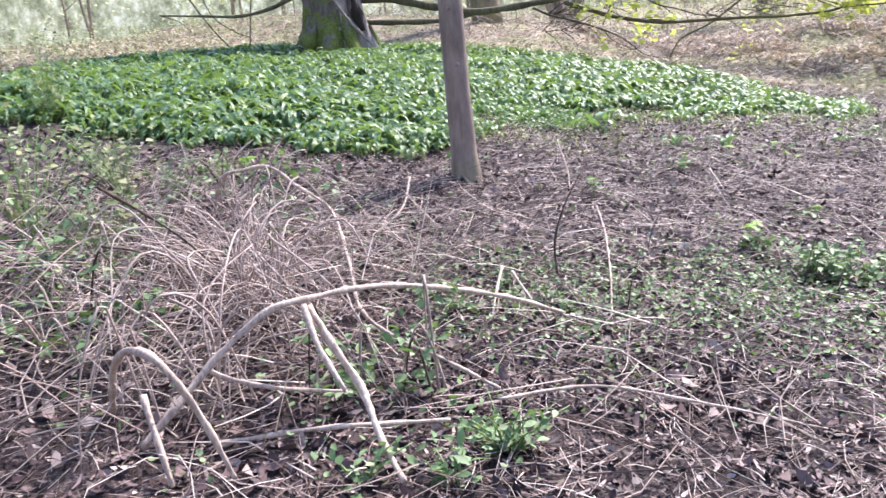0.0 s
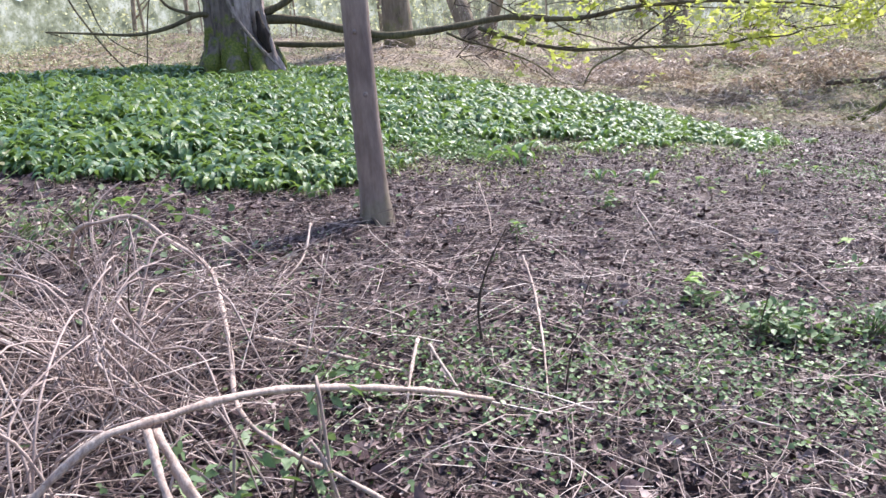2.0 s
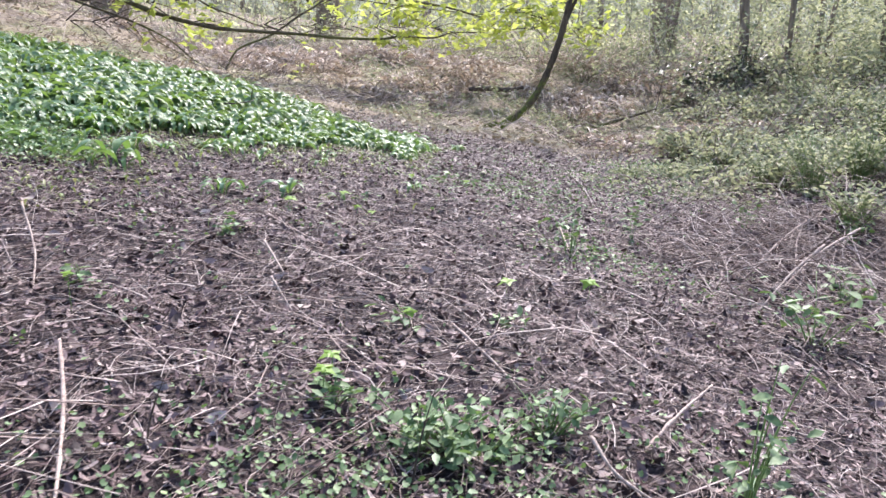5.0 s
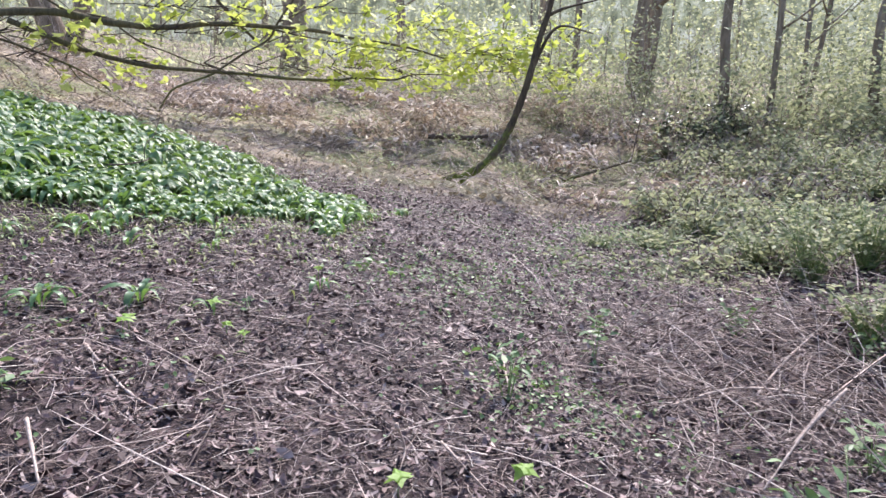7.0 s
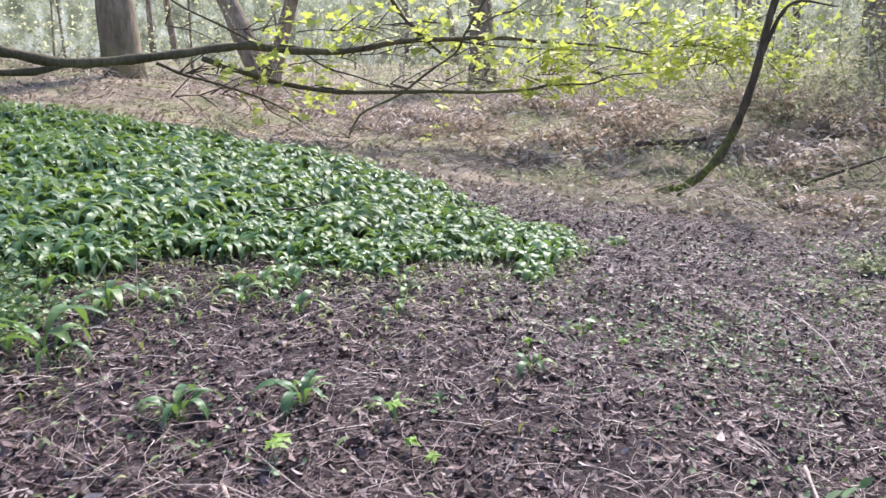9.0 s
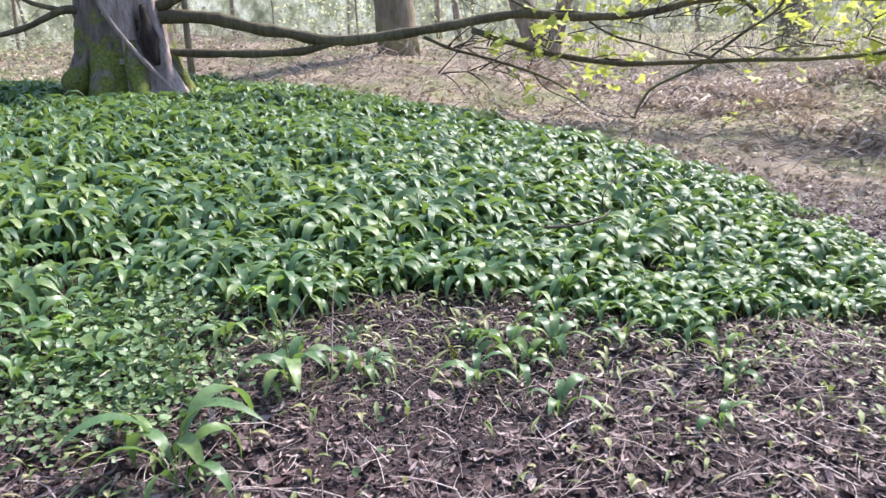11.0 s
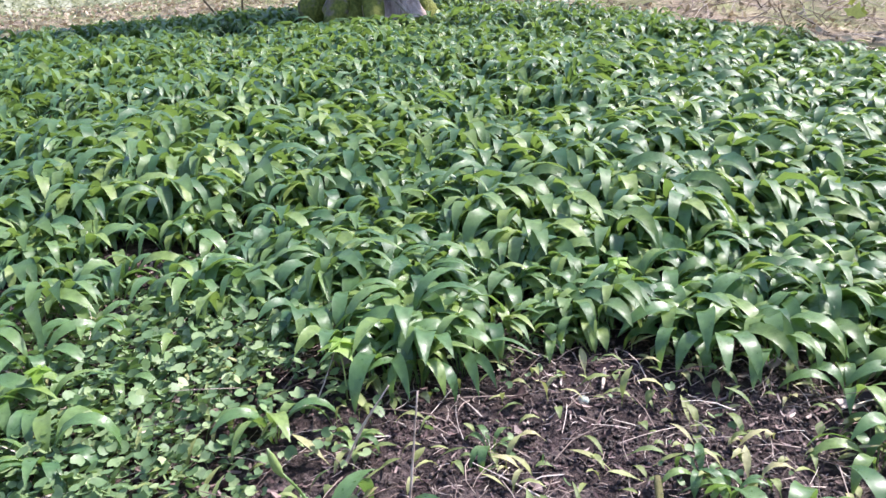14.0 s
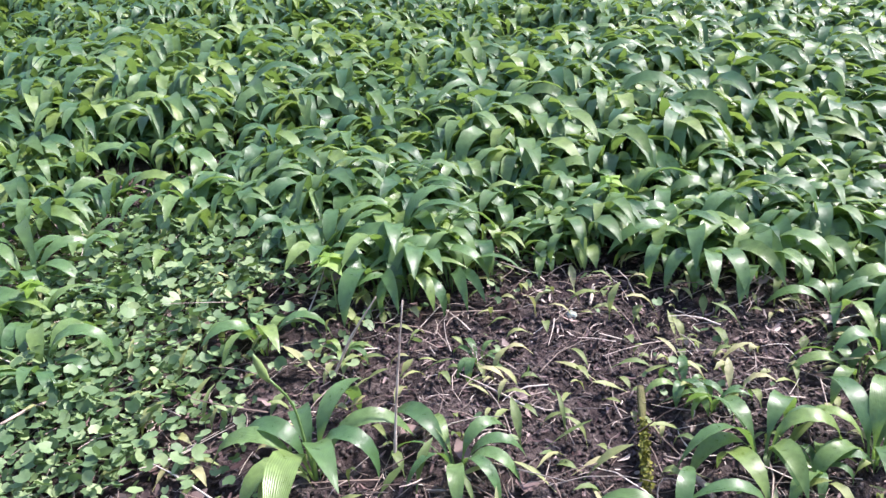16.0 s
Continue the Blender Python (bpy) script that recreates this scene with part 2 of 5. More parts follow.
SMOOTH_BARK = bark_material("smooth_bark", (0.17, 0.126, 0.107), (0.34, 0.272, 0.238), 0.25, 7.0, 0.006, 0.35, 0.7)
OLD_BARK = bark_material("old_bark", (0.055, 0.045, 0.042), (0.26, 0.21, 0.19), 0.95, 4.0, 0.05, 1.6)
LIMB_BARK = bark_material("limb_bark", (0.055, 0.047, 0.030), (0.17, 0.14, 0.085), 0.35, 9.0, 0.012, 0.1)
SAPLING_BARK = bark_material("sapling_bark", (0.04, 0.031, 0.022), (0.17, 0.13, 0.085), 0.95, 10.0, 0.01, 1.1)
FAR_BARK = bark_material("far_bark", (0.11, 0.085, 0.062), (0.36, 0.29, 0.22), 0.4, 3.0, 0.03, 1.0)
IVY = island_material("evergreen_leaf", [(0.0, (0.018, 0.032, 0.016)), (0.6, (0.045, 0.075, 0.030)), (1.0, (0.13, 0.17, 0.08))], 0.4, 0.08, (0.1, 0.2, 0.03), 0.6, 20.0)
BRACKEN = island_material("dead_bracken", [(0.0, (0.15, 0.112, 0.092)), (0.5, (0.52, 0.42, 0.36)), (1.0, (0.78, 0.68, 0.60))], 0.75, 0.18, (0.5, 0.38, 0.24), 0.2, 25.0)
BARE_WOOD = bark_material("bare_wood", (0.17, 0.122, 0.115), (0.58, 0.48, 0.455), 0.0, 5.0, 0.04)
MOSS = island_material("cushion_moss", [(0.0, (0.10, 0.12, 0.015)), (1.0, (0.24, 0.22, 0.03))], 0.8)
STONE = bark_material("pebble_stone", (0.30, 0.36, 0.33), (0.50, 0.56, 0.50), 0.0, 20.0, 0.002)
HOLLOW = bark_material("hollow_shade", (0.012, 0.009, 0.008), (0.05, 0.035, 0.03), 0.0, 8.0, 0.03)


# ---- mesh tools ----
def mesh_from(name, verts, faces, material, uv=None, smooth=True):
    """One mesh out of arrays of corners and of quads (or triangles) of one kind."""
    verts, faces = np.asarray(verts, np.float32).reshape(-1, 3), np.asarray(faces, np.int32)
    me = bpy.data.meshes.new(name)
    n, k = faces.shape
    me.vertices.add(len(verts)), me.loops.add(n*k), me.polygons.add(n)
    me.vertices.foreach_set("co", verts.ravel())
    me.loops.foreach_set("vertex_index", faces.ravel())
    me.polygons.foreach_set("loop_start", np.arange(0, n*k, k, dtype=np.int32))
    me.polygons.foreach_set("use_smooth", np.full(n, smooth))
    if uv is not None:
        layer = me.uv_layers.new(name="UVMap")
        layer.data.foreach_set("uv", np.asarray(uv, np.float32).reshape(-1, 2)[faces.ravel()].ravel())
    me.materials.append(material)
    me.update(calc_edges=True)
    me.validate()
    return me


def thing(name, x=0.0, y=0.0, z=0.0, rz=0.0, label="", category="", group="", kind="", scale=1.0):
    ob = tagged(new(name), label, category, group, kind)
    ob.matrix_basis = pose(x, y, z, 0, 0, rz) @ Matrix.Scale(scale, 4)
    ob.empty_display_size = 0.05
    return ob


def part(name, me, parent=None, label="", m=None):
    ob = new(name, me)
    if parent is not None:
        ob.parent = parent
    if m is not None:
        ob.matrix_basis = m
    return tagged(ob, label)


def stuff(name, me, label, category):
    return tagged(new(name, me), label, category, kind="stuff")


def smooth_line(points, radii, step):
    """A rounded line through a few points, with its thickness."""
    p = np.asarray(points, float)
    r = np.interp(np.linspace(0, 1, len(p)), np.linspace(0, 1, len(radii)), radii)
    q = np.vstack([2*p[0] - p[1], p, 2*p[-1] - p[-2]])
    out, rad = [], []
    for i in range(len(p) - 1):
        a, b, c, d = q[i:i + 4]
        k = max(2, int(np.linalg.norm(c - b)/step))
        for u in np.arange(k)/k:
            out.append(.5*(2*b + (c - a)*u + (2*a - 5*b + 4*c - d)*u*u + (3*b - a - 3*c + d)*u**3))
            rad.append(r[i] + (r[i + 1] - r[i])*u)
    out.append(p[-1]), rad.append(r[-1])
    return np.array(out), np.array(rad)


def tube(points, radii, sides=8, step=0.08, rough=0.0, seed=0):
    """Corners and quads of a knotty tapering stem along a rounded line."""
    line, rad = smooth_line(points, radii, step)
    g = np.random.default_rng(seed)
    t = np.gradient(line, axis=0)
    t /= np.linalg.norm(t, axis=1)[:, None] + 1e-9
    ref = np.where(np.abs(t[:, 2:3]) > .9, np.array([[1., 0, 0]]), np.array([[0, 0, 1.]]))
    ref = ref[0] if np.all(ref == ref[0]) else np.array([.31, .2, .93])
    a = np.cross(t, ref)
    a /= np.linalg.norm(a, axis=1)[:, None] + 1e-9
    b = np.cross(t, a)
    ang = np.linspace(0, 2*np.pi, sides, endpoint=False)
    w = 1 + rough*g.standard_normal((len(line), sides))
    lump = 1 + rough*1.5*np.sin(np.arange(len(line))*.9 + g.uniform(0, 6))
    rr = rad[:, None]*w*lump[:, None]
    v = line[:, None, :] + rr[..., None]*(a[:, None, :]*np.cos(ang)[None, :, None] + b[:, None, :]*np.sin(ang)[None, :, None])
    n = len(line)
    i, j = np.meshgrid(np.arange(n - 1), np.arange(sides), indexing="ij")
    k = (j + 1) % sides
    f = np.stack([i*sides + j, i*sides + k, (i + 1)*sides + k, (i + 1)*sides + j], -1).reshape(-1, 4)
    v = np.vstack([v.reshape(-1, 3), line[:1], line[-1:]])
    base, tip = n*sides, n*sides + 1
    e = np.arange(0, sides, 2)
    caps = [[(s + 2) % sides, (s + 1) % sides, s, base] for s in e] + [[(n - 1)*sides + s, (n - 1)*sides + (s + 1) % sides, (n - 1)*sides + (s + 2) % sides, tip] for s in e]
    return v, np.vstack([f, np.array(caps, int)])


def joined(pieces):
    vs, fs, n = [], [], 0
    for v, f in pieces:
        vs.append(v), fs.append(f + n)
        n += len(v)
    return np.vstack(vs), np.vstack(fs)


def blades(pos, az, length, width, e0, e1, petiole=0.28, segs=6, fold=0.25, lean=None):
    """Arching strap leaves: each rises at e0, bends over to e1, narrow at its stalk, broad in its blade."""
    n = len(pos)
    u = np.linspace(0, 1, segs + 1)
    e = np.radians(e0[:, None] + (e1 - e0)[:, None]*sm(.06, .95, u)[None, :])
    du = length[:, None]/segs
    h = np.concatenate([np.zeros((n, 1)), np.cumsum(np.cos(e[:, :-1])*du, 1)], 1)
    z = np.concatenate([np.zeros((n, 1)), np.cumsum(np.sin(e[:, :-1])*du, 1)], 1)
    w = np.where(u < petiole, .07, np.sin(np.pi*np.clip((u - petiole)/(1 - petiole), 0, 1)**.85)*.5 + .05*(1 - u))
    w[-1] = .01
    half = width[:, None]*w[None, :]
    ca, sa = np.cos(az)[:, None], np.sin(az)[:, None]
    tw = np.zeros(n) if lean is None else lean
    ct, st = np.cos(tw)[:, None], np.sin(tw)[:, None]
    v = np.empty((n, segs + 1, 3, 3))
    for k, s in enumerate((-1, 0, 1)):
        side, lift = s*half*ct, (fold*half*abs(s)) + s*half*st
        nh, nz = -np.sin(e)*lift, np.cos(e)*lift
        v[:, :, k, 0] = pos[:, 0:1] + (h + nh)*ca - side*sa
        v[:, :, k, 1] = pos[:, 1:2] + (h + nh)*sa + side*ca
        v[:, :, k, 2] = pos[:, 2:3] + z + nz
    i, k = np.meshgrid(np.arange(segs), np.arange(2), indexing="ij")
    one = np.stack([i*3 + k, (i + 1)*3 + k, (i + 1)*3 + k + 1, i*3 + k + 1], -1).reshape(-1, 4)
    f = (one[None] + (np.arange(n)*(segs + 1)*3)[:, None, None]).reshape(-1, 4)
    uv = np.broadcast_to(np.stack(np.meshgrid(u, (0, .5, 1), indexing="ij")[::-1], -1), (n, segs + 1, 3, 2))
    return v.reshape(-1, 3), f, uv.reshape(-1, 2)


def frames_for(n, g, tilt):
    """Random rotations: any turn about z, leaning by up to tilt."""
    a, b, c = g.uniform(0, 2*np.pi, n), g.normal(0, tilt, n), g.normal(0, tilt, n)
    m = np.empty((n, 3, 3))
    ca, sa, cb, sb, cc, sc = np.cos(a), np.sin(a), np.cos(b), np.sin(b), np.cos(c), np.sin(c)
    m[:, 0, 0], m[:, 0, 1], m[:, 0, 2] = ca*cc - sa*sb*sc, -sa*cb, ca*sc + sa*sb*cc
    m[:, 1, 0], m[:, 1, 1], m[:, 1, 2] = sa*cc + ca*sb*sc, ca*cb, sa*sc - ca*sb*cc
    m[:, 2, 0], m[:, 2, 1], m[:, 2, 2] = -cb*sc, sb, cb*cc
    return m


def scatter(template, faces, pos, size, g, tilt=0.35):
    """Many small copies of a template laid into one mesh."""
    n = len(pos)
    m = frames_for(n, g, tilt)*size[:, None, None]
    v = np.einsum("nij,kj->nki", m, template) + pos[:, None, :]
    f = (faces[None] + (np.arange(n)*len(template))[:, None, None]).reshape(-1, faces.shape[1])
    return v.reshape(-1, 3), f


# a dead leaf, folded and curled; a small round leaf; a five-lobed leaf; a pointed oval leaf
DEAD_V = np.array([(-.5, 0, .1), (-.2, -.26, .02), (0, 0, -.04), (-.2, .26, .06), (.25, -.22, .05), (.55, .02, .16), (.25, .24, .0)])
DEAD_F = np.array([(0, 1, 2, 3), (1, 4, 5, 2), (2, 5, 6, 3)])
CHIP_V = np.array([(-.5, -.08, .09), (-.48, .06, .05), (0, -.13, -.03), (.03, .11, -.02), (.5, -.06, .12), (.47, .07, .1)])
CHIP_F = np.array([(0, 2, 3, 1), (2, 4, 5, 3)])
ROUND_V = np.array([(0, 0, 0), (-.38, -.36, .1), (0, -.5, .12), (.36, -.34, .1), (.5, 0, .1), (.36, .34, .1), (0, .5, .12), (-.38, .36, .1), (-.22, 0, .03)])
ROUND_F = np.array([(0, 8, 1, 2), (0, 2, 3, 4), (0, 4, 5, 6), (0, 6, 7, 8)])
_pt = [(0, 0), (-.1, -.25), (-.3, -.45), (.05, -.38), (.2, -.62), (.36, -.25), (.85, 0), (.36, .25), (.2, .62), (.05, .38), (-.3, .45), (-.1, .25)]
LOBED_V = np.array([(x, y, .08*abs(y) - .15*x*x) for x, y in _pt] + [(.22, 0, .03)])
LOBED_F = np.array([(0, 1, 3, 12), (1, 2, 3, 3), (3, 4, 5, 12), (5, 6, 7, 12), (7, 8, 9, 12), (9, 10, 11, 11), (9, 11, 0, 12)])[[0, 2, 3, 4, 6]]
OVAL_V = np.array([(-.5, 0, 0), (-.1, -.26, .06), (.25, -.2, .04), (.55, 0, -.1), (.25, .2, .04), (-.1, .26, .06), (.08, 0, -.02)])
OVAL_F = np.array([(0, 1, 6, 5), (1, 2, 3, 6), (6, 3, 4, 5)])


# ---- the floor of the wood ----
def floor():
    def axis(lo, hi, a, b, fine, n):
        s = np.linspace(0, 1, n)[1:]**2.2
        return np.concatenate([(a - (a - lo)*s)[::-1], np.arange(a, b, fine), b + (hi - b)*s])
    xs, ys = axis(-300, 300, -6.5, 3.6, .035, 60), axis(-300, 300, -3.0, 10.0, .04, 60)
    gx, gy = np.meshgrid(xs, ys, indexing="ij")
    z = relief(gx, gy)
    fall = np.exp(-np.maximum(np.hypot(gx, gy - 5) - 70, 0)/60)
    v = np.stack([gx, gy, z*fall], -1).reshape(-1, 3)
    a, b = len(xs), len(ys)
    i, j = np.meshgrid(np.arange(a - 1), np.arange(b - 1), indexing="ij")
    f = np.stack([i*b + j, (i + 1)*b + j, (i + 1)*b + j + 1, i*b + j + 1], -1).reshape(-1, 4)
    tagged(new("ground", mesh_from("ground", v, f, SOIL)), "dark brown woodland soil strewn with rotting leaves", "ground", kind="structure")


floor()


def bare(x, y):
    """How coarse the litter is: fine crumbs only on the trodden bare patch."""
    return 1 - .52*np.exp(-((x + 2.45)/.62)**4 - ((y - 4.75)/.62)**4)


def litter():
    g = np.random.default_rng(3)
    n = 42000
    x, y = g.uniform(-4.6, 3.4, n), g.uniform(-2.4, 10, n)
    keep = ~(inside(x, y, BED) & (edge_distance(x, y, BED) > .5))
    x, y = x[keep], y[keep]
    size = g.uniform(.014, .040, len(x))*np.where(g.random(len(x)) > .94, 1.6, 1.0)*bare(x, y)
    p = np.stack([x, y, relief(x, y) + size*.25], -1)
    v, f = scatter(DEAD_V*(1, .75, 1.2), DEAD_F, p, size, g, .5)
    stuff("leaf_litter", mesh_from("leaf_litter", v, f, LITTER), "curled brown and grey dead leaves scattered over soil", "leaf litter")
    # torn strips of rotting leaf and bark, lying in drifts with darker earth between
    n = 190000
    x, y = g.uniform(-4.4, 3.3, n), g.uniform(-2.3, 9.8, n)
    rim = np.clip(np.minimum(np.minimum(x + 4.4, 3.3 - x), y + 2.3)/.9 + .3*wob(x, y, .5, 2.0), 0, 1)
    keep = ~(inside(x, y, BED) & (edge_distance(x, y, BED) > .4)) & (g.random(n) < np.where(y > 5.5, .6, 1.0))
    keep &= g.random(n) < .15 + .85*rim
    keep &= (wob(x, y, .6, 4.5) + .7*wob(x, y, .17, 1.2) > -.45) | (g.random(n) < .35)
    x, y = x[keep], y[keep]
    size = g.uniform(.014, .048, len(x))*bare(x, y)
    p = np.stack([x, y, relief(x, y) + size*.12 + g.uniform(0, .012, len(x))], -1)
    v, f = scatter(CHIP_V, CHIP_F, p, size, g, .30)
    stuff("litter_fragments", mesh_from("litter_fragments", v, f, LITTER), "torn purplish-brown strips of rotting leaf over soil", "leaf litter")
    n = 60000
    x, y = g.uniform(-11, 9, n), g.uniform(-10, 10, n)
    rim = np.clip(np.maximum(np.maximum(-4.4 - x, x - 3.3), -2.3 - y)/.9 + 1.0, 0, 1)
    keep = (g.random(n) < rim) & ~inside(x, y, BED)
    x, y = x[keep], y[keep]
    size = g.uniform(.035, .09, len(x))
    v, f = scatter(DEAD_V*(1, .7, 1.2), DEAD_F, np.stack([x, y, relief(x, y) + size*.22], -1), size, g, .4)
    stuff("outer_litter", mesh_from("outer_litter", v, f, LITTER), "brown dead leaves covering the soil farther off", "leaf litter")
    n = 15000
    x, y = g.uniform(-4.2, 3.4, n), g.uniform(-2.4, 9, n)
    keep = ~inside(x, y, BED) & ((bare(x, y) > .8) | (g.random(n) < .12))
    x, y = x[keep], y[keep]
    size = g.uniform(.028, .066, len(x))
    v, f = scatter(DEAD_V*(1, .9, 1.7), DEAD_F, np.stack([x, y, relief(x, y) + size*.28], -1), size, g, .5)
    stuff("fallen_leaves", mesh_from("fallen_leaves", v, f, LITTER), "larger curled grey-brown fallen leaves on the litter", "leaf litter")
    # crumbs of dark earth on the bare patch
    n = 9000
    x, y = g.normal(-2.42, .5, n), g.normal(4.95, .5, n)
    crumb = np.array([(1, 0, 0), (-1, .1, 0), (0, 1, .1), (0, -1, 0), (.1, 0, .8), (0, 0, -.8)])*.5
    faces = np.array([(0, 2, 4), (2, 1, 4), (1, 3, 4), (3, 0, 4), (2, 0, 5), (1, 2, 5), (3, 1, 5), (0, 3, 5)])
    size = g.uniform(.004, .016, n)
    v, f = scatter(crumb, faces, np.stack([x, y, relief(x, y) + size*.2], -1), size, g, .6)
    stuff("soil_crumbs", mesh_from("soil_crumbs", v, f, CRUMB), "dark crumbs of damp earth on bare soil", "soil")
    n = 66000
    x, y = g.uniform(-20, 10, n), g.uniform(-1, 24, n)
    keep = ((y > 9.2 + .8*wob(x, y, 1.2, 2)) | (x < -9.5)) & ~inside(x, y, BED)
    x, y = x[keep], y[keep]
    size = g.uniform(.04, .09, len(x))
    p = np.stack([x, y, relief(x, y) + size*.3], -1)
    v, f = scatter(DEAD_V, DEAD_F, p, size, g, .55)
    stuff("far_leaf_litter", mesh_from("far_leaf_litter", v, f, PALE), "pale bleached dead leaves covering the far slope", "leaf litter")


litter()


def stems(name, x, y, length, thick, lift, tilt, g, material, label, category, aim=None, bend=.07, rise=None):
    """Dry stems lying about: thin three-sided rods with two bends."""
    n = len(x)
    az = g.uniform(0, 2*np.pi, n) if aim is None else aim
    el = g.normal(0, tilt, n) if rise is None else rise
    d = np.stack([np.cos(az)*np.cos(el), np.sin(az)*np.cos(el), np.sin(np.abs(el))], -1)
    side = np.stack([-np.sin(az), np.cos(az), np.zeros(n)], -1)
    up = np.cross(d, side)
    bow = g.normal(0, bend, (n, 2))*length[:, None]
    base = np.stack([x, y, relief(x, y) + lift], -1)
    u = np.array([-.5, -.15, .2, .5])
    v = np.empty((n, 4, 3, 3))
    for i, s in enumerate(u):
        c = base + d*(length*(s + .5*(np.abs(el) > .25)))[:, None] + side*(bow[:, :1]*(1 - 4*s*s)) + np.array([0, 0, 1.])*(np.abs(bow[:, 1:])*.5*(1 - 4*s*s))
        for k in range(3):
            a = 2*np.pi*k/3
            r = thick*(1 - .25*i)*.5 + .0004
            v[:, i, k] = c + side*(r*np.cos(a))[:, None] + up*(r*np.sin(a))[:, None]
    i, k = np.meshgrid(np.arange(3), np.arange(3), indexing="ij")
    one = np.stack([i*3 + k, i*3 + (k + 1) % 3, (i + 1)*3 + (k + 1) % 3, (i + 1)*3 + k], -1).reshape(-1, 4)
    f = (one[None] + (np.arange(n)*12)[:, None, None]).reshape(-1, 4)
    stuff(name, mesh_from(name, v.reshape(-1, 3), f, material), label, category)


def dry_stems():
    g = np.random.default_rng(5)
    n = 42000
    x, y = g.uniform(-4.5, 3.2, n), g.uniform(-2.6, 9.5, n)
    keep = ~inside(x, y, BED) & ((y < 5.6 + wob(x, y, 1.5, 3)) | (g.random(n) < .6)) & ((bare(x, y) > .85) | (g.random(n) < .35))
    x, y = x[keep], y[keep]
    n = len(x)
    stems("fallen_stems", x, y, g.uniform(.04, .20, n), g.uniform(.0012, .0038, n), g.uniform(.012, .036, n), .16, g, STRAW, "pale dry grass stems and twigs lying on soil", "dry stems")
    n = 9000
    x, y = g.uniform(-3.2, 1.6, n), g.uniform(-1.8, 6.2, n)
    half = n//7
    x[:half], y[:half] = g.normal(-2.42, .5, half), g.normal(4.85, .55, half)
    keep = ~(inside(x, y, BED) & (edge_distance(x, y, BED) > .25))
    x, y = x[keep], y[keep]
    n = len(x)
    stems("plant_fibres", x, y, g.uniform(.015, .07, n), g.uniform(.0008, .0026, n), g.uniform(.006, .02, n), .25, g, STRAW, "short pale fibres and broken stems on bare soil", "dry stems", bend=.12)
    # the heap of dead bramble and its long thin shoots
    n = 1150
    x, y = g.normal(-2.15, .6, n), g.normal(-.75, .5, n)
    keep = (x < -1.25 + .12*wob(x, y, .3, 1.0)) & (y < .35) | (g.random(n) < .08)
    x, y = x[keep], y[keep]
    n = len(x)
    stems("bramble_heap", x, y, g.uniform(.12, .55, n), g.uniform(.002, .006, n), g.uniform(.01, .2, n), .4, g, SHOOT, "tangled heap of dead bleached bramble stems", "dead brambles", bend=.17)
    n = 420
    x, y = g.uniform(-2.9, .5, n), g.uniform(-.6, 3.2, n)
    x[:120], y[:120] = g.uniform(-1.5, .4, 120), g.uniform(-1.5, .2, 120)
    stems("scattered_stems", x, y, g.uniform(.3, .8, n), g.uniform(.0025, .006, n), .02, .10, g, STRAW, "long dry bramble stems scattered over dead leaves", "dry stems", bend=.16)
    n = 620
    x, y = g.normal(1.95, .6, n), g.normal(4.1, .75, n)
    stems("briar_tangle", x, y, g.uniform(.2, .6, n), g.uniform(.003, .007, n), g.uniform(.02, .2, n), .35, g, STRAW, "tangle of dry brown briar stems beside the hollow", "dead brambles", bend=.2)
    n = 6500
    x, y = g.uniform(-14, 8, n), g.uniform(9.8, 20, n)
    stems("far_dead_stems", x, y, g.uniform(.2, .7, n), g.uniform(.005, .011, n), g.uniform(.02, .18, n), .4, g, STRAW, "bleached dead bramble stems on the far slope", "dead brambles", bend=.15)
    n = 1900
    x, y = g.uniform(-14, 14, n), g.uniform(13, 34, n)
    keep = ~((x < -2.0) & (y < 17)) & ((x > 1.8) | (y > 16))
    x, y = x[keep], y[keep]
    n = len(x)
    stems("thicket", x, y, g.uniform(.5, 3.0, n), g.uniform(.005, .02, n), 0.0, .3, g, STRAW, "thicket of thin bare grey saplings and shoots", "thicket", bend=.12, rise=g.normal(1.15, .45, n))


dry_stems()


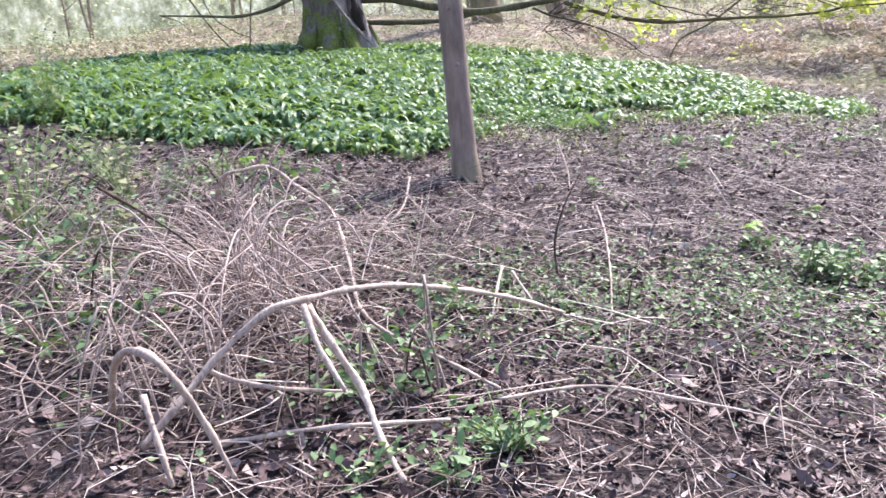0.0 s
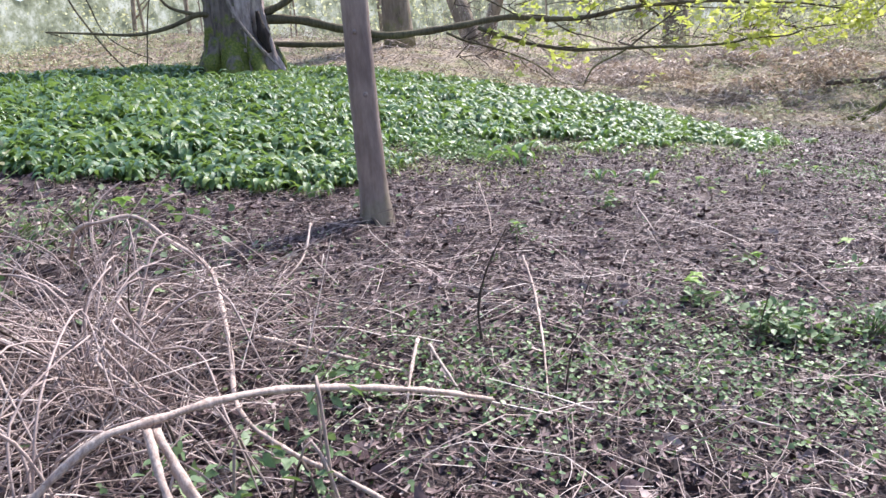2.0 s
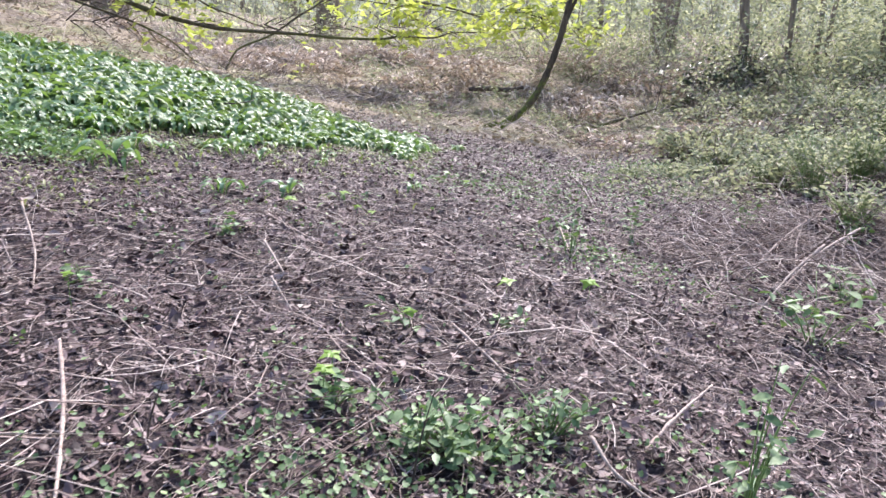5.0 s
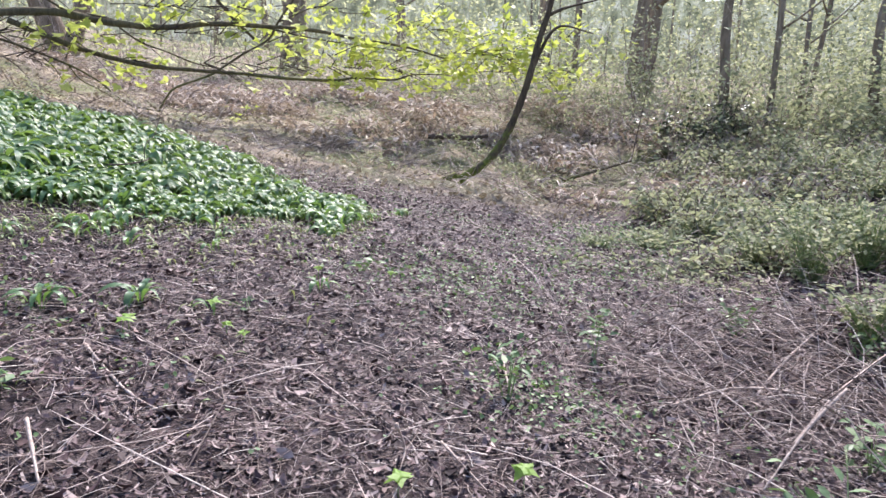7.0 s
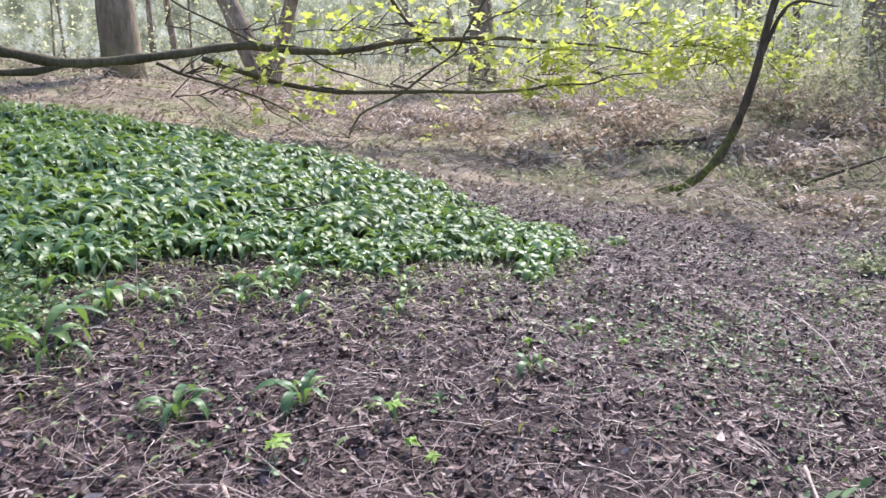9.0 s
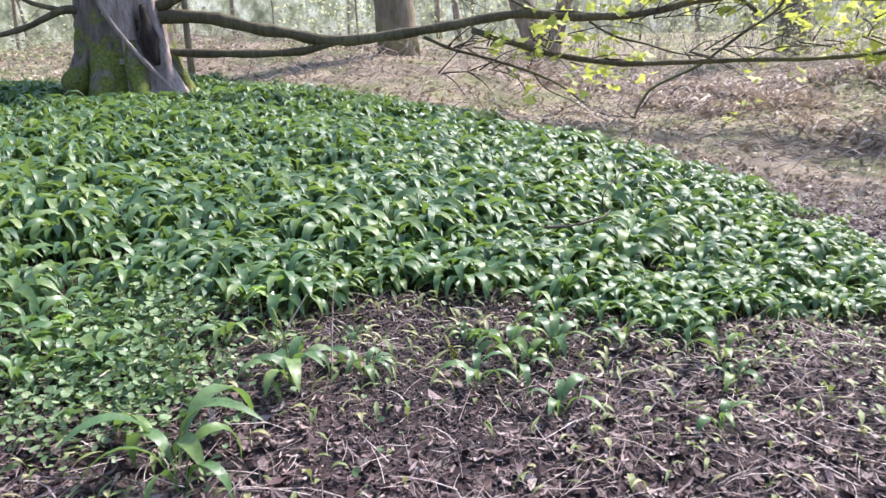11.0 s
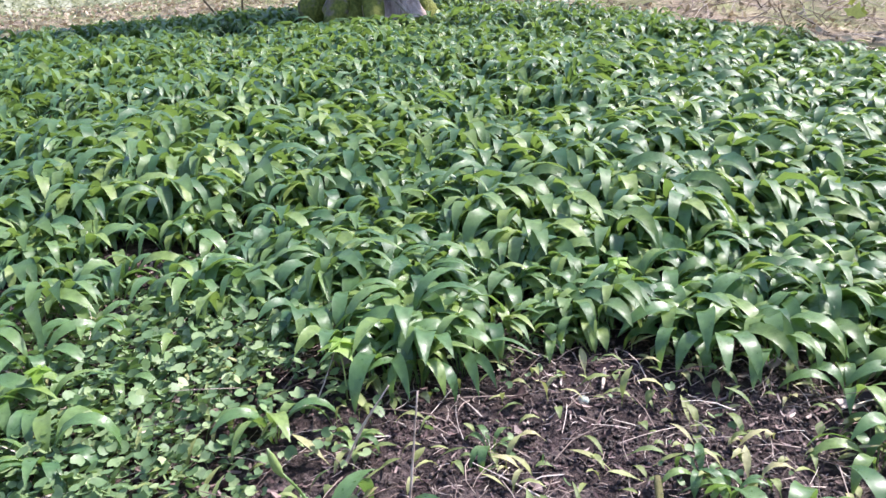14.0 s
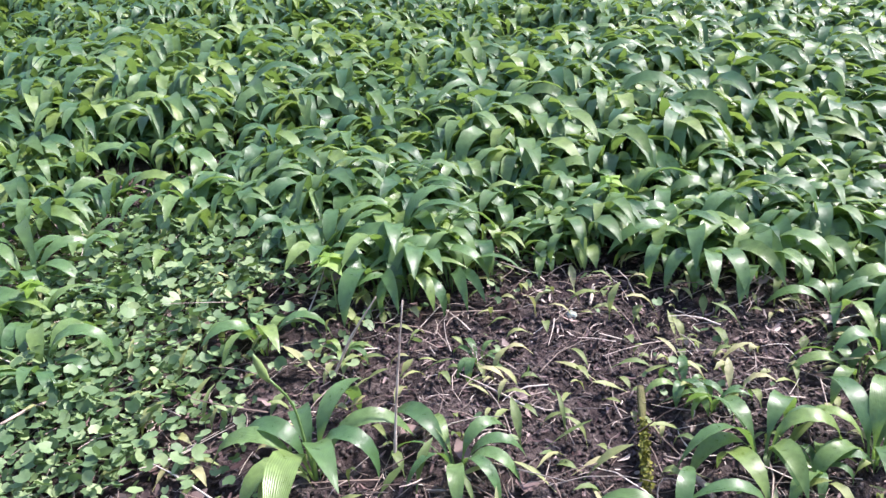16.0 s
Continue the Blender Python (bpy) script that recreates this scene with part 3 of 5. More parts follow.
# ---- wild garlic ----
def garlic_bed():
    """Tufts of arching leaves: each tuft a fountain, the tufts of uneven height, with dark gaps between."""
    g = np.random.default_rng(11)
    x, y = g.uniform(-11.3, -.3, 6400), g.uniform(.3, 10.6, 6400)
    d = edge_distance(x, y, BED)*np.where(inside(x, y, BED), 1, -1) + .10*wob(x, y, .35, 3.0) + .08*wob(x, y, .9, 1.5)
    keep = (g.random(len(x)) < np.where(d > 0, np.clip(.5 + d*1.6, 0, .92), .05*np.clip(1 + d/.4, 0, 1))) & (np.hypot(x + 2.5, y - 4.75) > .42) & (np.hypot(x + 9.0, y - 8.1) > .75)
    x, y, d = x[keep], y[keep], np.maximum(d[keep], 0)
    bits = []
    for near, per, segs in ((True, 27, 8), (False, 18, 5)):
        pick = (x > -5.6) == near
        bx, by, bd = x[pick], y[pick], d[pick]
        n = len(bx)
        plant = np.repeat(np.arange(n), per)
        m = n*per
        tall = ((.70 + .42*np.clip(bd*1.3, 0, 1))*g.uniform(.72, 1.30, n)*(1 + .20*wob(bx, by, .7, 5.0))*np.where(bx > -2.2, .8, 1.0))[plant]
        az = g.uniform(0, 2*np.pi, m)
        az = np.where(g.random(m) < .42, g.normal(-.6, .8, m), az)     # many lean over to the open side
        rad = np.abs(g.normal(0, .05, m))
        pos = np.stack([bx[plant] + rad*np.cos(az), by[plant] + rad*np.sin(az), relief(bx, by)[plant] + .005], -1)
        rise = g.uniform(.50, 1.0, m)
        v, f, uv = blades(pos, az, tall*g.uniform(.21, .33, m)*rise, g.uniform(.030, .046, m)*np.clip(tall, .7, 1.2), 56 + 32*rise*g.uniform(.75, 1, m), g.uniform(-100, -36, m), .30, segs, .20, g.normal(0, .3, m))
        bits.append((v, f, uv))
    v, f = joined([(q[0], q[1]) for q in bits])
    uv = np.vstack([q[2] for q in bits])
    stuff("wild_garlic_bed", mesh_from("wild_garlic_bed", v, f, GARLIC, uv), "dense bed of glossy green wild garlic leaves", "wild garlic")


garlic_bed()


def sprouts():
    g = np.random.default_rng(13)
    x, y = g.uniform(-4.0, -.6, 9000), g.uniform(2.6, 7.5, 9000)
    d = edge_distance(x, y, BED)
    keep = ~inside(x, y, BED) & (g.random(9000) < np.clip(.75 - d*.55, .04, 1))
    x, y = x[keep], y[keep]
    n = len(x)
    v, f, uv = blades(np.stack([x, y, relief(x, y) + .006], -1), g.uniform(0, 6.28, n), g.uniform(.035, .11, n), g.uniform(.008, .020, n), g.uniform(25, 85, n), g.uniform(-70, 20, n), .25, 5, .3)
    stuff("garlic_sprouts", mesh_from("garlic_sprouts", v, f, SPROUT, uv), "small pale green sprouts of wild garlic in bare soil", "sprouts")


sprouts()
GARLIC_MESHES = []
for _i in range(12):
    _g = np.random.default_rng(100 + _i)
    _one = np.ones(1)
    _v, _f, _uv = blades(np.zeros((1, 3)), np.zeros(1), _one*(.23 + .07*_g.random()), _one*(.035 + .013*_g.random()), _one*(62 + 26*_g.random()), _one*(-100 + 6.5*_i), .24, 10, .22, _g.normal(0, .2, 1))
    GARLIC_MESHES.append(mesh_from("garlic_leaf", _v, _f, GARLIC_ONE, _uv))
_v, _f = tube([(0, 0, -.01), (.006, 0, .06), (.02, .01, .15), (.05, .01, .21)], [.003, .0025, .0022, .0018], 6, .02)
_b, _bf = tube([(.05, .01, .205), (.058, .012, .225), (.064, .013, .245), (.068, .013, .262)], [.002, .007, .006, .001], 8, .008)
FLOWER_STEM = mesh_from("flower_stem", _v, _f, STALK)
FLOWER_BUD = mesh_from("flower_bud", _b, _bf, STALK)


def garlic_plant(x, y, leaves, size, g, bud=False, label="glossy green wild garlic plant growing from bare soil"):
    ob = thing("wild_garlic_plant", x, y, float(relief(x, y)), g.uniform(0, 360), label, "wild garlic", "wild garlic plants", scale=size)
    for k in range(leaves):
        a = 360*k/leaves + g.uniform(-22, 22)
        part("leaf", GARLIC_MESHES[g.integers(12)], ob, m=pose(.01*math.cos(radians(a)), .01*math.sin(radians(a)), -.004, 0, 0, a) @ Matrix.Scale(g.uniform(.7, 1.05), 4))
    if bud:
        s = part("flower_stem", FLOWER_STEM, ob, "pale green flower stem with closed buds")
        part("flower_bud", FLOWER_BUD, s)
    return ob


def garlic_plants():
    g = np.random.default_rng(21)
    near = [(-2.54, 4.26, 1.35), (-2.42, 4.47, 1.0), (-2.13, 4.91, 1.2), (-2.02, 5.06, 1.1), (-2.94, 4.34, 1.0), (-2.34, 4.96, 0.6), (-2.65, 4.69, 0.55), (-3.08, 3.93, 1.2), (-2.32, 5.44, 0.95), (-3.3, 3.96, 1.1), (-2.05, 4.95, 0.6), (-3.0, 4.66, 1.3), (-2.92, 4.81, 1.2), (-3.13, 4.6, 1.3), (-3.1, 4.78, 1.4), (-3.04, 4.72, 1.4), (-2.98, 4.77, 1.3), (-2.93, 4.7, 1.1), (-2.86, 5.06, .75), (-2.81, 4.46, .5), (-2.27, 4.96, .6), (-2.17, 5.28, .85), (-3.36, 3.88, 1.1), (-2.6, 5.36, 1.25), (-2.68, 5.3, 1.15), (-2.5, 5.42, 1.2), (-2.62, 5.46, 1.3), (-2.74, 5.44, 1.3), (-3.55, 3.97, 1.2), (-3.64, 4.12, 1.15), (-3.78, 4.0, 1.4), (-3.2, 3.74, 1.0), (-3.42, 4.3, .85), (-3.3, 4.12, .7), (-3.7, 3.85, 1.2), (-2.67, 5.39, 1.35), (-2.57, 5.49, 1.35), (-2.75, 5.36, 1.3), (-4.17, 4.23, 1.3), (-4.12, 4.46, 1.3), (-4.23, 4.09, 1.3), (-3.92, 4.28, 1.2), (-3.66, 4.43, 1.2), (-2.02, 5.47, 1.0), (-2.17, 5.37, 1.0), (-1.68, 5.47, 0.9), (-1.88, 5.65, 0.9), (-1.68, 5.71, 0.9)]
    for k, (x, y, s) in enumerate(near):
        garlic_plant(x, y, int(6 + 3*s), s*.78, g, bud=k == 0)
    small = [(-2.47, 3.76, 1.5), (-2.38, 3.72, 1.2), (-1.68, 3.5, 1.0), (-1.37, 3.8, 0.85), (-1.79, 4.64, 0.85), (-2.02, 4.8, 0.85), (-0.87, 5.91, 1.0), (-1.38, 4.87, 0.7), (-2.09, 4.65, 0.8), (-1.84, 5.25, 0.8), (-0.64, 4.44, 0.7), (-1.36, 3.78, 0.7), (-1.06, 3.87, 0.6), (-1.72, 3.51, 0.8), (-0.9, 11.21, 0.9), (-0.9, 6.2, 1.1), (-0.82, 6.35, 1.2), (-1.0, 6.45, 1.25), (-0.75, 6.6, 1.2), (-0.9, 6.75, 1.25), (-1.05, 6.7, 1.2), (-1.5, 5.35, .9), (-1.42, 5.2, .7)]
    for x, y, s in small:
        garlic_plant(x, y, 5, s, g, label="small wild garlic plant among dead leaves")
    # the near fringe of the bed, plant by plant
    done = 0
    while done < 210:
        x, y = g.uniform(-3.9, -.7), g.uniform(3.2, 7.3)
        e = edge_distance(np.array([x]), np.array([y]), BED)[0]
        if not inside(np.array([x]), np.array([y]), BED)[0] or e > .5 + .2*(x < -2.2) or e < .05:
            continue
        garlic_plant(x, y, int(g.integers(7, 12)), g.uniform(.75, 1.05)*(1.0 if x < -2.2 else .8), g, label="glossy green wild garlic plant at the edge of the bed")
        done += 1


garlic_plants()


# ---- creeping plants and herbs ----
def creepers():
    g = np.random.default_rng(31)
    spots = [(-3.19, 3.96, 0.42, 1012, 0.0242), (-3.25, 4.17, 0.42, 810, 0.0234), (-3.34, 4.31, 0.3, 260, 0.033), (-2.87, 3.87, 0.34, 756, 0.0250), (-3.45, 4.15, 0.4, 756, 0.0242), (-3.25, 4.4, 0.3, 330, 0.028), (-3.6, 4.3, 0.3, 300, 0.028), (-2.85, 3.99, 0.28, 330, 0.022), (-3.04, 5.12, 0.3, 300, 0.02), (-3.04, 3.86, 0.34, 420, 0.024), (0.04, 0.59, 0.8, 1300, 0.019), (-1.11, -0.04, 0.6, 1000, 0.018), (-0.59, 0.82, 0.5, 500, 0.018), (-0.23, 0.51, 0.7, 600, 0.018), (-1.36, 0.23, 0.5, 450, 0.017), (-0.76, 0.26, 0.5, 500, 0.018), (0.08, 5.2, 0.9, 900, 0.022), (0.51, 3.48, 0.5, 420, 0.02), (2.2, 8.61, 1.2, 900, 0.03), (1.04, 6.8, 1.0, 500, 0.025)]
    px, py, ps = [], [], []
    for x, y, r, n, s in spots:
        px.append(g.normal(x, r*.5, n)), py.append(g.normal(y, r*.5, n)), ps.append(g.uniform(.6, 1.2, n)*s)
    n = 15000
    x, y = g.uniform(-3.0, 3.2, n), g.uniform(-1.6, 9.5, n)
    ok = (wob(x, y, .9, 6.0) + .9*wob(x, y, .16, 2.0) > .34) & ~inside(x, y, BED)
    px.append(x[ok]), py.append(y[ok]), ps.append(g.uniform(.008, .024, ok.sum()))
    n = 2600
    x, y = g.uniform(-9, -2.4, n), g.uniform(-1.2, 2.0, n)
    ok = wob(x, y, .6, 2.5) > -.1
    px.append(x[ok]), py.append(y[ok]), ps.append(g.uniform(.02, .05, ok.sum()))
    x, y, s = np.concatenate(px), np.concatenate(py), np.concatenate(ps)
    p = np.stack([x, y, relief(x, y) + .016 + g.uniform(.004, .05, len(x))*np.clip(s/.025, .4, 1.5)], -1)
    v, f = scatter(ROUND_V, ROUND_F, p, s, g, .5)
    stuff("creeping_plants", mesh_from("creeping_plants", v, f, CREEPER), "low creeping plants with small round green leaves", "ground cover")


creepers()


def herb(x, y, height, spread, leaves, leaf, g, material=CREEPER, label="leafy green herb growing among dead leaves", name="herb_plant", shape=(OVAL_V, OVAL_F), stem_mat=None):
    """A tuft of thin stems with leaves along them."""
    ob = thing(name, x, y, float(relief(x, y)), 0, label, "herb")
    tips = []
    k = max(2, leaves//9)
    for i in range(k):
        a, r = g.uniform(0, 6.28), spread*g.uniform(.2, 1)
        h = height*g.uniform(.6, 1.05)
        line = [(.1*r*math.cos(a), .1*r*math.sin(a), -.01), (.5*r*math.cos(a), .5*r*math.sin(a), h*.6), (r*math.cos(a), r*math.sin(a), h)]
        part("stem", mesh_from("stem", *tube(line, [.004, .0025, .0012], 5, .05, 0, i), stem_mat or STALK), ob)
        for j in range(leaves//k):
            u = g.uniform(.25, 2)
            c = (2 - u)*np.array(line[1]) + (u - 1)*np.array(line[2]) if u > 1 else u*np.array(line[1])
            tips.append(c + g.normal(0, leaf*.8, 3)*(1, 1, .5))
    tips = np.array(tips)
    tips[:, 2] = np.maximum(tips[:, 2], .01)
    v, f = scatter(shape[0], shape[1], tips, leaf*g.uniform(.7, 1.25, len(tips)), g, .4)
    part("foliage", mesh_from("foliage", v, f, material), ob)
    return ob


def herbs():
    g = np.random.default_rng(41)
    for x, y, h, s, n, l in [(-0.6, 1.2, 0.1, 0.12, 34, 0.05), (-0.32, 1.07, 0.16, 0.2, 100, 0.038), (-0.15, 1.06, 0.13, 0.18, 90, 0.036), (0.05, 1.23, 0.14, 0.18, 90, 0.036), (0.35, 3.43, 0.3, 0.12, 40, 0.05), (-0.08, 2.05, 0.08, 0.08, 20, 0.045), (-1.6, 1.71, 0.1, 0.08, 16, 0.04), (-1.41, 2.63, 0.1, 0.1, 20, 0.05), (-1.34, -0.25, 0.1, 0.1, 20, 0.05), (-1.48, -0.24, 0.1, 0.1, 26, 0.05), (-0.44, 1.9, 0.08, 0.08, 16, 0.05), (-0.77, -0.92, 0.13, 0.2, 150, 0.034), (-1.24, -0.93, 0.14, 0.12, 26, 0.04), (-2.61, -1.06, 0.3, 0.2, 50, 0.05), (-0.99, -1.26, 0.12, 0.14, 30, 0.04), (-0.79, -1.14, 0.1, 0.12, 30, 0.04), (-3.41, 0.16, 0.2, 0.2, 40, 0.05), (-0.23, 1.03, 0.15, 0.2, 80, 0.04), (0.86, 4.24, 0.3, 0.06, 34, 0.06), (1.81, 4.83, 0.25, 0.15, 60, 0.05), (-0.49, 5.06, 0.1, 0.12, 20, 0.05), (-0.91, 3.96, 0.08, 0.06, 12, 0.04), (1.85, 3.3, 0.2, 0.2, 50, 0.06), (2.38, 4.49, 0.25, 0.25, 60, 0.06), (0.56, 1.0, 0.42, 0.13, 60, 0.045), (1.42, 2.61, 0.3, 0.3, 60, 0.07)]:
        herb(x, y, h, s, n, l, g)
    for x, y, h, s, n, l in [(2.84, 6.21, 0.6, 0.5, 420, 0.05), (3.32, 6.32, 0.6, 0.5, 400, 0.05), (2.7, 7.01, 0.35, 0.45, 300, 0.05), (2.12, 8.27, 0.22, 0.55, 320, 0.05), (2.72, 8.55, 0.22, 0.5, 300, 0.05), (1.56, 8.09, 0.16, 0.45, 220, 0.045), (3.33, 8.76, 0.25, 0.6, 320, 0.05), (3.62, 7.79, 0.35, 0.6, 340, 0.05), (2.52, 4.67, 0.35, 0.4, 240, 0.05), (5.02, 11.95, 0.6, 0.6, 320, 0.07), (4.58, 12.32, 0.35, 0.7, 280, 0.07), (5.08, 10.65, 0.45, 0.8, 340, 0.07), (2.81, 10.34, 0.2, 0.7, 240, 0.05), (4.88, 9.36, 0.5, 0.8, 320, 0.06), (-3.47, -0.65, 0.6, 0.4, 130, 0.05), (-6.35, 1.17, 0.8, 0.5, 160, 0.05), (-4.04, 0.17, 0.4, 0.4, 90, 0.045), (-2.81, -0.7, 0.4, 0.25, 60, 0.05), (-3.6, -0.05, 0.4, 0.3, 70, 0.05), (-3.41, 0.19, 0.25, 0.3, 60, 0.04)]:
        herb(x, y, h, s, int(n*1.5), l, g, SCRUB, "sprawling bramble bush with fresh green leaves", "bramble_bush")


herbs()


def bramble_mound(x, y, spread, height, shoots, leaf, g, material=SCRUB, label="low mound of arching brambles with fresh green leaves", name="bramble_bush"):
    """Arching shoots that root at both ends, with leaves in threes along them."""
    ob = thing(name, x, y, float(relief(x, y)), 0, label, "bramble")
    tips = []
    for i in range(shoots):
        a, b = g.uniform(0, 6.28), g.uniform(0, 6.28)
        r, h = spread*g.uniform(.4, 1.0), height*g.uniform(.45, 1.1)
        p0 = np.array((.35*spread*math.cos(b), .35*spread*math.sin(b), -.02))
        p2 = p0 + np.array((r*math.cos(a), r*math.sin(a), 0))
        p2[2] = float(relief(x + p2[0], y + p2[1]) - relief(x, y)) + h*g.uniform(0, .45)
        p1 = (p0 + p2)*.5 + np.array((0, 0, h))
        part("shoot", mesh_from("shoot", *tube([p0, (p0 + p1)*.5 + (0, 0, h*.18), p1, (p1 + p2)*.5 + (0, 0, h*.12), p2], [.005, .004, .002], 5, .12, 0, i), STRAW if i % 3 else TWIG), ob)
        for u in g.uniform(.12, 1, 7):
            c = (1 - u)**2*p0 + 2*u*(1 - u)*(p1 + (0, 0, h*.5)) + u*u*p2 + g.normal(0, .035, 3)
            for _ in range(3):
                tips.append(c + g.normal(0, leaf*.55, 3)*(1, 1, .5))
    tips = np.array(tips)
    v, f = scatter(OVAL_V, OVAL_F, tips, leaf*g.uniform(.6, 1.3, len(tips)), g, .45)
    part("foliage", mesh_from("foliage", v, f, material), ob)


GREEN_SHOOTS = ((-3.0, -.55, .5, 9), (-2.45, -.95, .35, 8), (-3.2, .1, .5, 8), (-2.1, -1.25, .3, 6), (-1.25, -.95, .15, 3), (-1.05, -.85, .15, 3))


def bramble_bank():
    g = np.random.default_rng(63)
    k = 0
    while k < 62:
        x, y = g.uniform(1.7, 7.4), g.uniform(6.0, 14.2)
        if x < 2.0 + .34*(y - 8) + max(0, 7.2 - y)*.6 or x > 3.2 + .45*(y - 5):
            continue
        k += 1
        far = (y - 6)/8
        bramble_mound(x, y, g.uniform(.4, .75) + .3*far, g.uniform(.12, .32) + .28*far, int(g.integers(9, 15)), g.uniform(.055, .08) + .022*far, g)
    for x, y, r, k in GREEN_SHOOTS:
        bramble_mound(x, y, r, .3, k, .042, g, CREEPER, "live bramble shoots with green leaves among dead canes")
    for x, y, h in ((4.15, 13.9, .7), (4.6, 14.1, .9), (5.0, 13.8, .6), (3.75, 14.3, .5)):
        bramble_mound(x, y, .6, h, 26, .075, g, IVY, "dark evergreen shrub at the foot of a tree", "evergreen_shrub")
    # dead bracken: collapsed tufts of pale fronds on the bank
    x, y = g.uniform(-7, 6, 1500), g.uniform(10.3, 17, 1500)
    ok = (wob(x, y, 1.0, 3.3) > -.1) & (np.hypot(x - .05, y - 11.9) > 1.1) & ~((np.abs(y - 12.4) < .6) & (x > 1.3) & (x < 3.1)) & ((y > 11.7 + .25*np.abs(x)) | (x > 1.0 + .3*(y - 10)))
    x, y = x[ok], y[ok]
    q = np.repeat(np.arange(len(x)), 16)
    m = len(q)
    px, py = x[q] + g.normal(0, .1, m), y[q] + g.normal(0, .1, m)
    v, f, uv = blades(np.stack([px, py, relief(px, py)], -1), g.uniform(0, 6.28, m), g.uniform(.15, .45, m), g.uniform(.02, .06, m), g.uniform(10, 75, m), g.uniform(-70, 0, m), .2, 4, .3, g.normal(0, .5, m))
    stuff("dead_bracken", mesh_from("dead_bracken", v, f, BRACKEN, uv), "collapsed tufts of pale dead bracken on the bank", "dead bracken")


bramble_bank()


def dead_bramble():
    """The heap's own arching shoots, springing from one stool and bending to the ground."""
    g = np.random.default_rng(67)
    for cx, cy, count, reach in ((-1.95, -.72, 38, .9), (-2.5, -.2, 18, .8), (-1.55, -1.25, 14, .6)):
        z0 = float(relief(cx, cy))
        ob = thing("dead_bramble", cx, cy, z0, 0, "dead bramble stool with thin bleached arching shoots", "dead bramble", "dead brambles of the heap")
        for i in range(count):
            a, r, h = g.uniform(0, 6.28), reach*g.uniform(.35, 1), g.uniform(.12, .45)
            d = np.array((math.cos(a), math.sin(a), 0))
            w = np.array((-d[1], d[0], 0))*g.normal(0, .12)
            p0 = d*g.uniform(-.15, .2) + (0, 0, -.02)
            end = d*r + w
            end[2] = float(relief(cx + end[0], cy + end[1])) - z0 + .015
            pts = [p0, p0*.75 + end*.25 + (0, 0, h*.8), (p0 + end)*.5 + w + (0, 0, h), p0*.2 + end*.8 + (0, 0, h*.55), end]
            t = g.uniform(.002, .0045)
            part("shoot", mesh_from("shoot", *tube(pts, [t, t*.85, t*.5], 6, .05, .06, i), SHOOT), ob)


dead_bramble()


def seedling(x, y, h, size, g):
    ob = thing("tree_seedling", x, y, float(relief(x, y)), g.uniform(0, 360), "bright green tree seedling with broad lobed leaves", "seedling", "tree seedlings")
    part("stem", mesh_from("stem", *tube([(0, 0, -.01), (.004, 0, h*.5), (.0, .004, h)], [.0022, .0018, .0014], 6, .03), STALK), ob)
    for k in range(3):
        part("leaf", mesh_from("leaf", LOBED_V*size*g.uniform(.7, 1), LOBED_F, SEEDLEAF), ob, m=pose(0, 0, h, 0, g.uniform(5, 35), 120*k + g.uniform(-20, 20)))


def seedlings():
    g = np.random.default_rng(43)
    for x, y, h, s in [(-1.26, 3.36, 0.09, 0.07), (0.36, 2.7, 0.1, 0.075), (-0.04, 2.53, 0.08, 0.07), (-1.26, 3.41, 0.08, 0.065), (-1.02, 3.78, 0.1, 0.065), (-0.91, 3.62, 0.06, 0.06), (-0.82, 3.57, 0.06, 0.06), (-0.67, 4.53, 0.12, 0.05), (-0.28, 4.8, 0.1, 0.05), (-3.32, 3.97, 0.13, 0.07), (-2.97, 4.53, 0.14, 0.07), (-2.89, 5.32, 0.16, 0.06), (-3.36, 4.81, 0.1, 0.04), (-0.63, 1.35, 0.1, 0.06), (-3.44, 0.71, 0.16, 0.1), (-0.62, 1.19, 0.12, 0.06), (-0.43, 1.83, 0.1, 0.05), (-1.55, 1.53, 0.14, 0.05)]:
        seedling(x, y, h, s, g)


seedlings()


# ---- dead canes and sticks ----
def cane(name, pts, radii, material, label, category, sides=8, group="", seed=0):
    v, f = tube(pts, radii, sides, .02, .11, seed)
    me = mesh_from(name, v, f, material)
    return tagged(new(name, me), label, category, group)


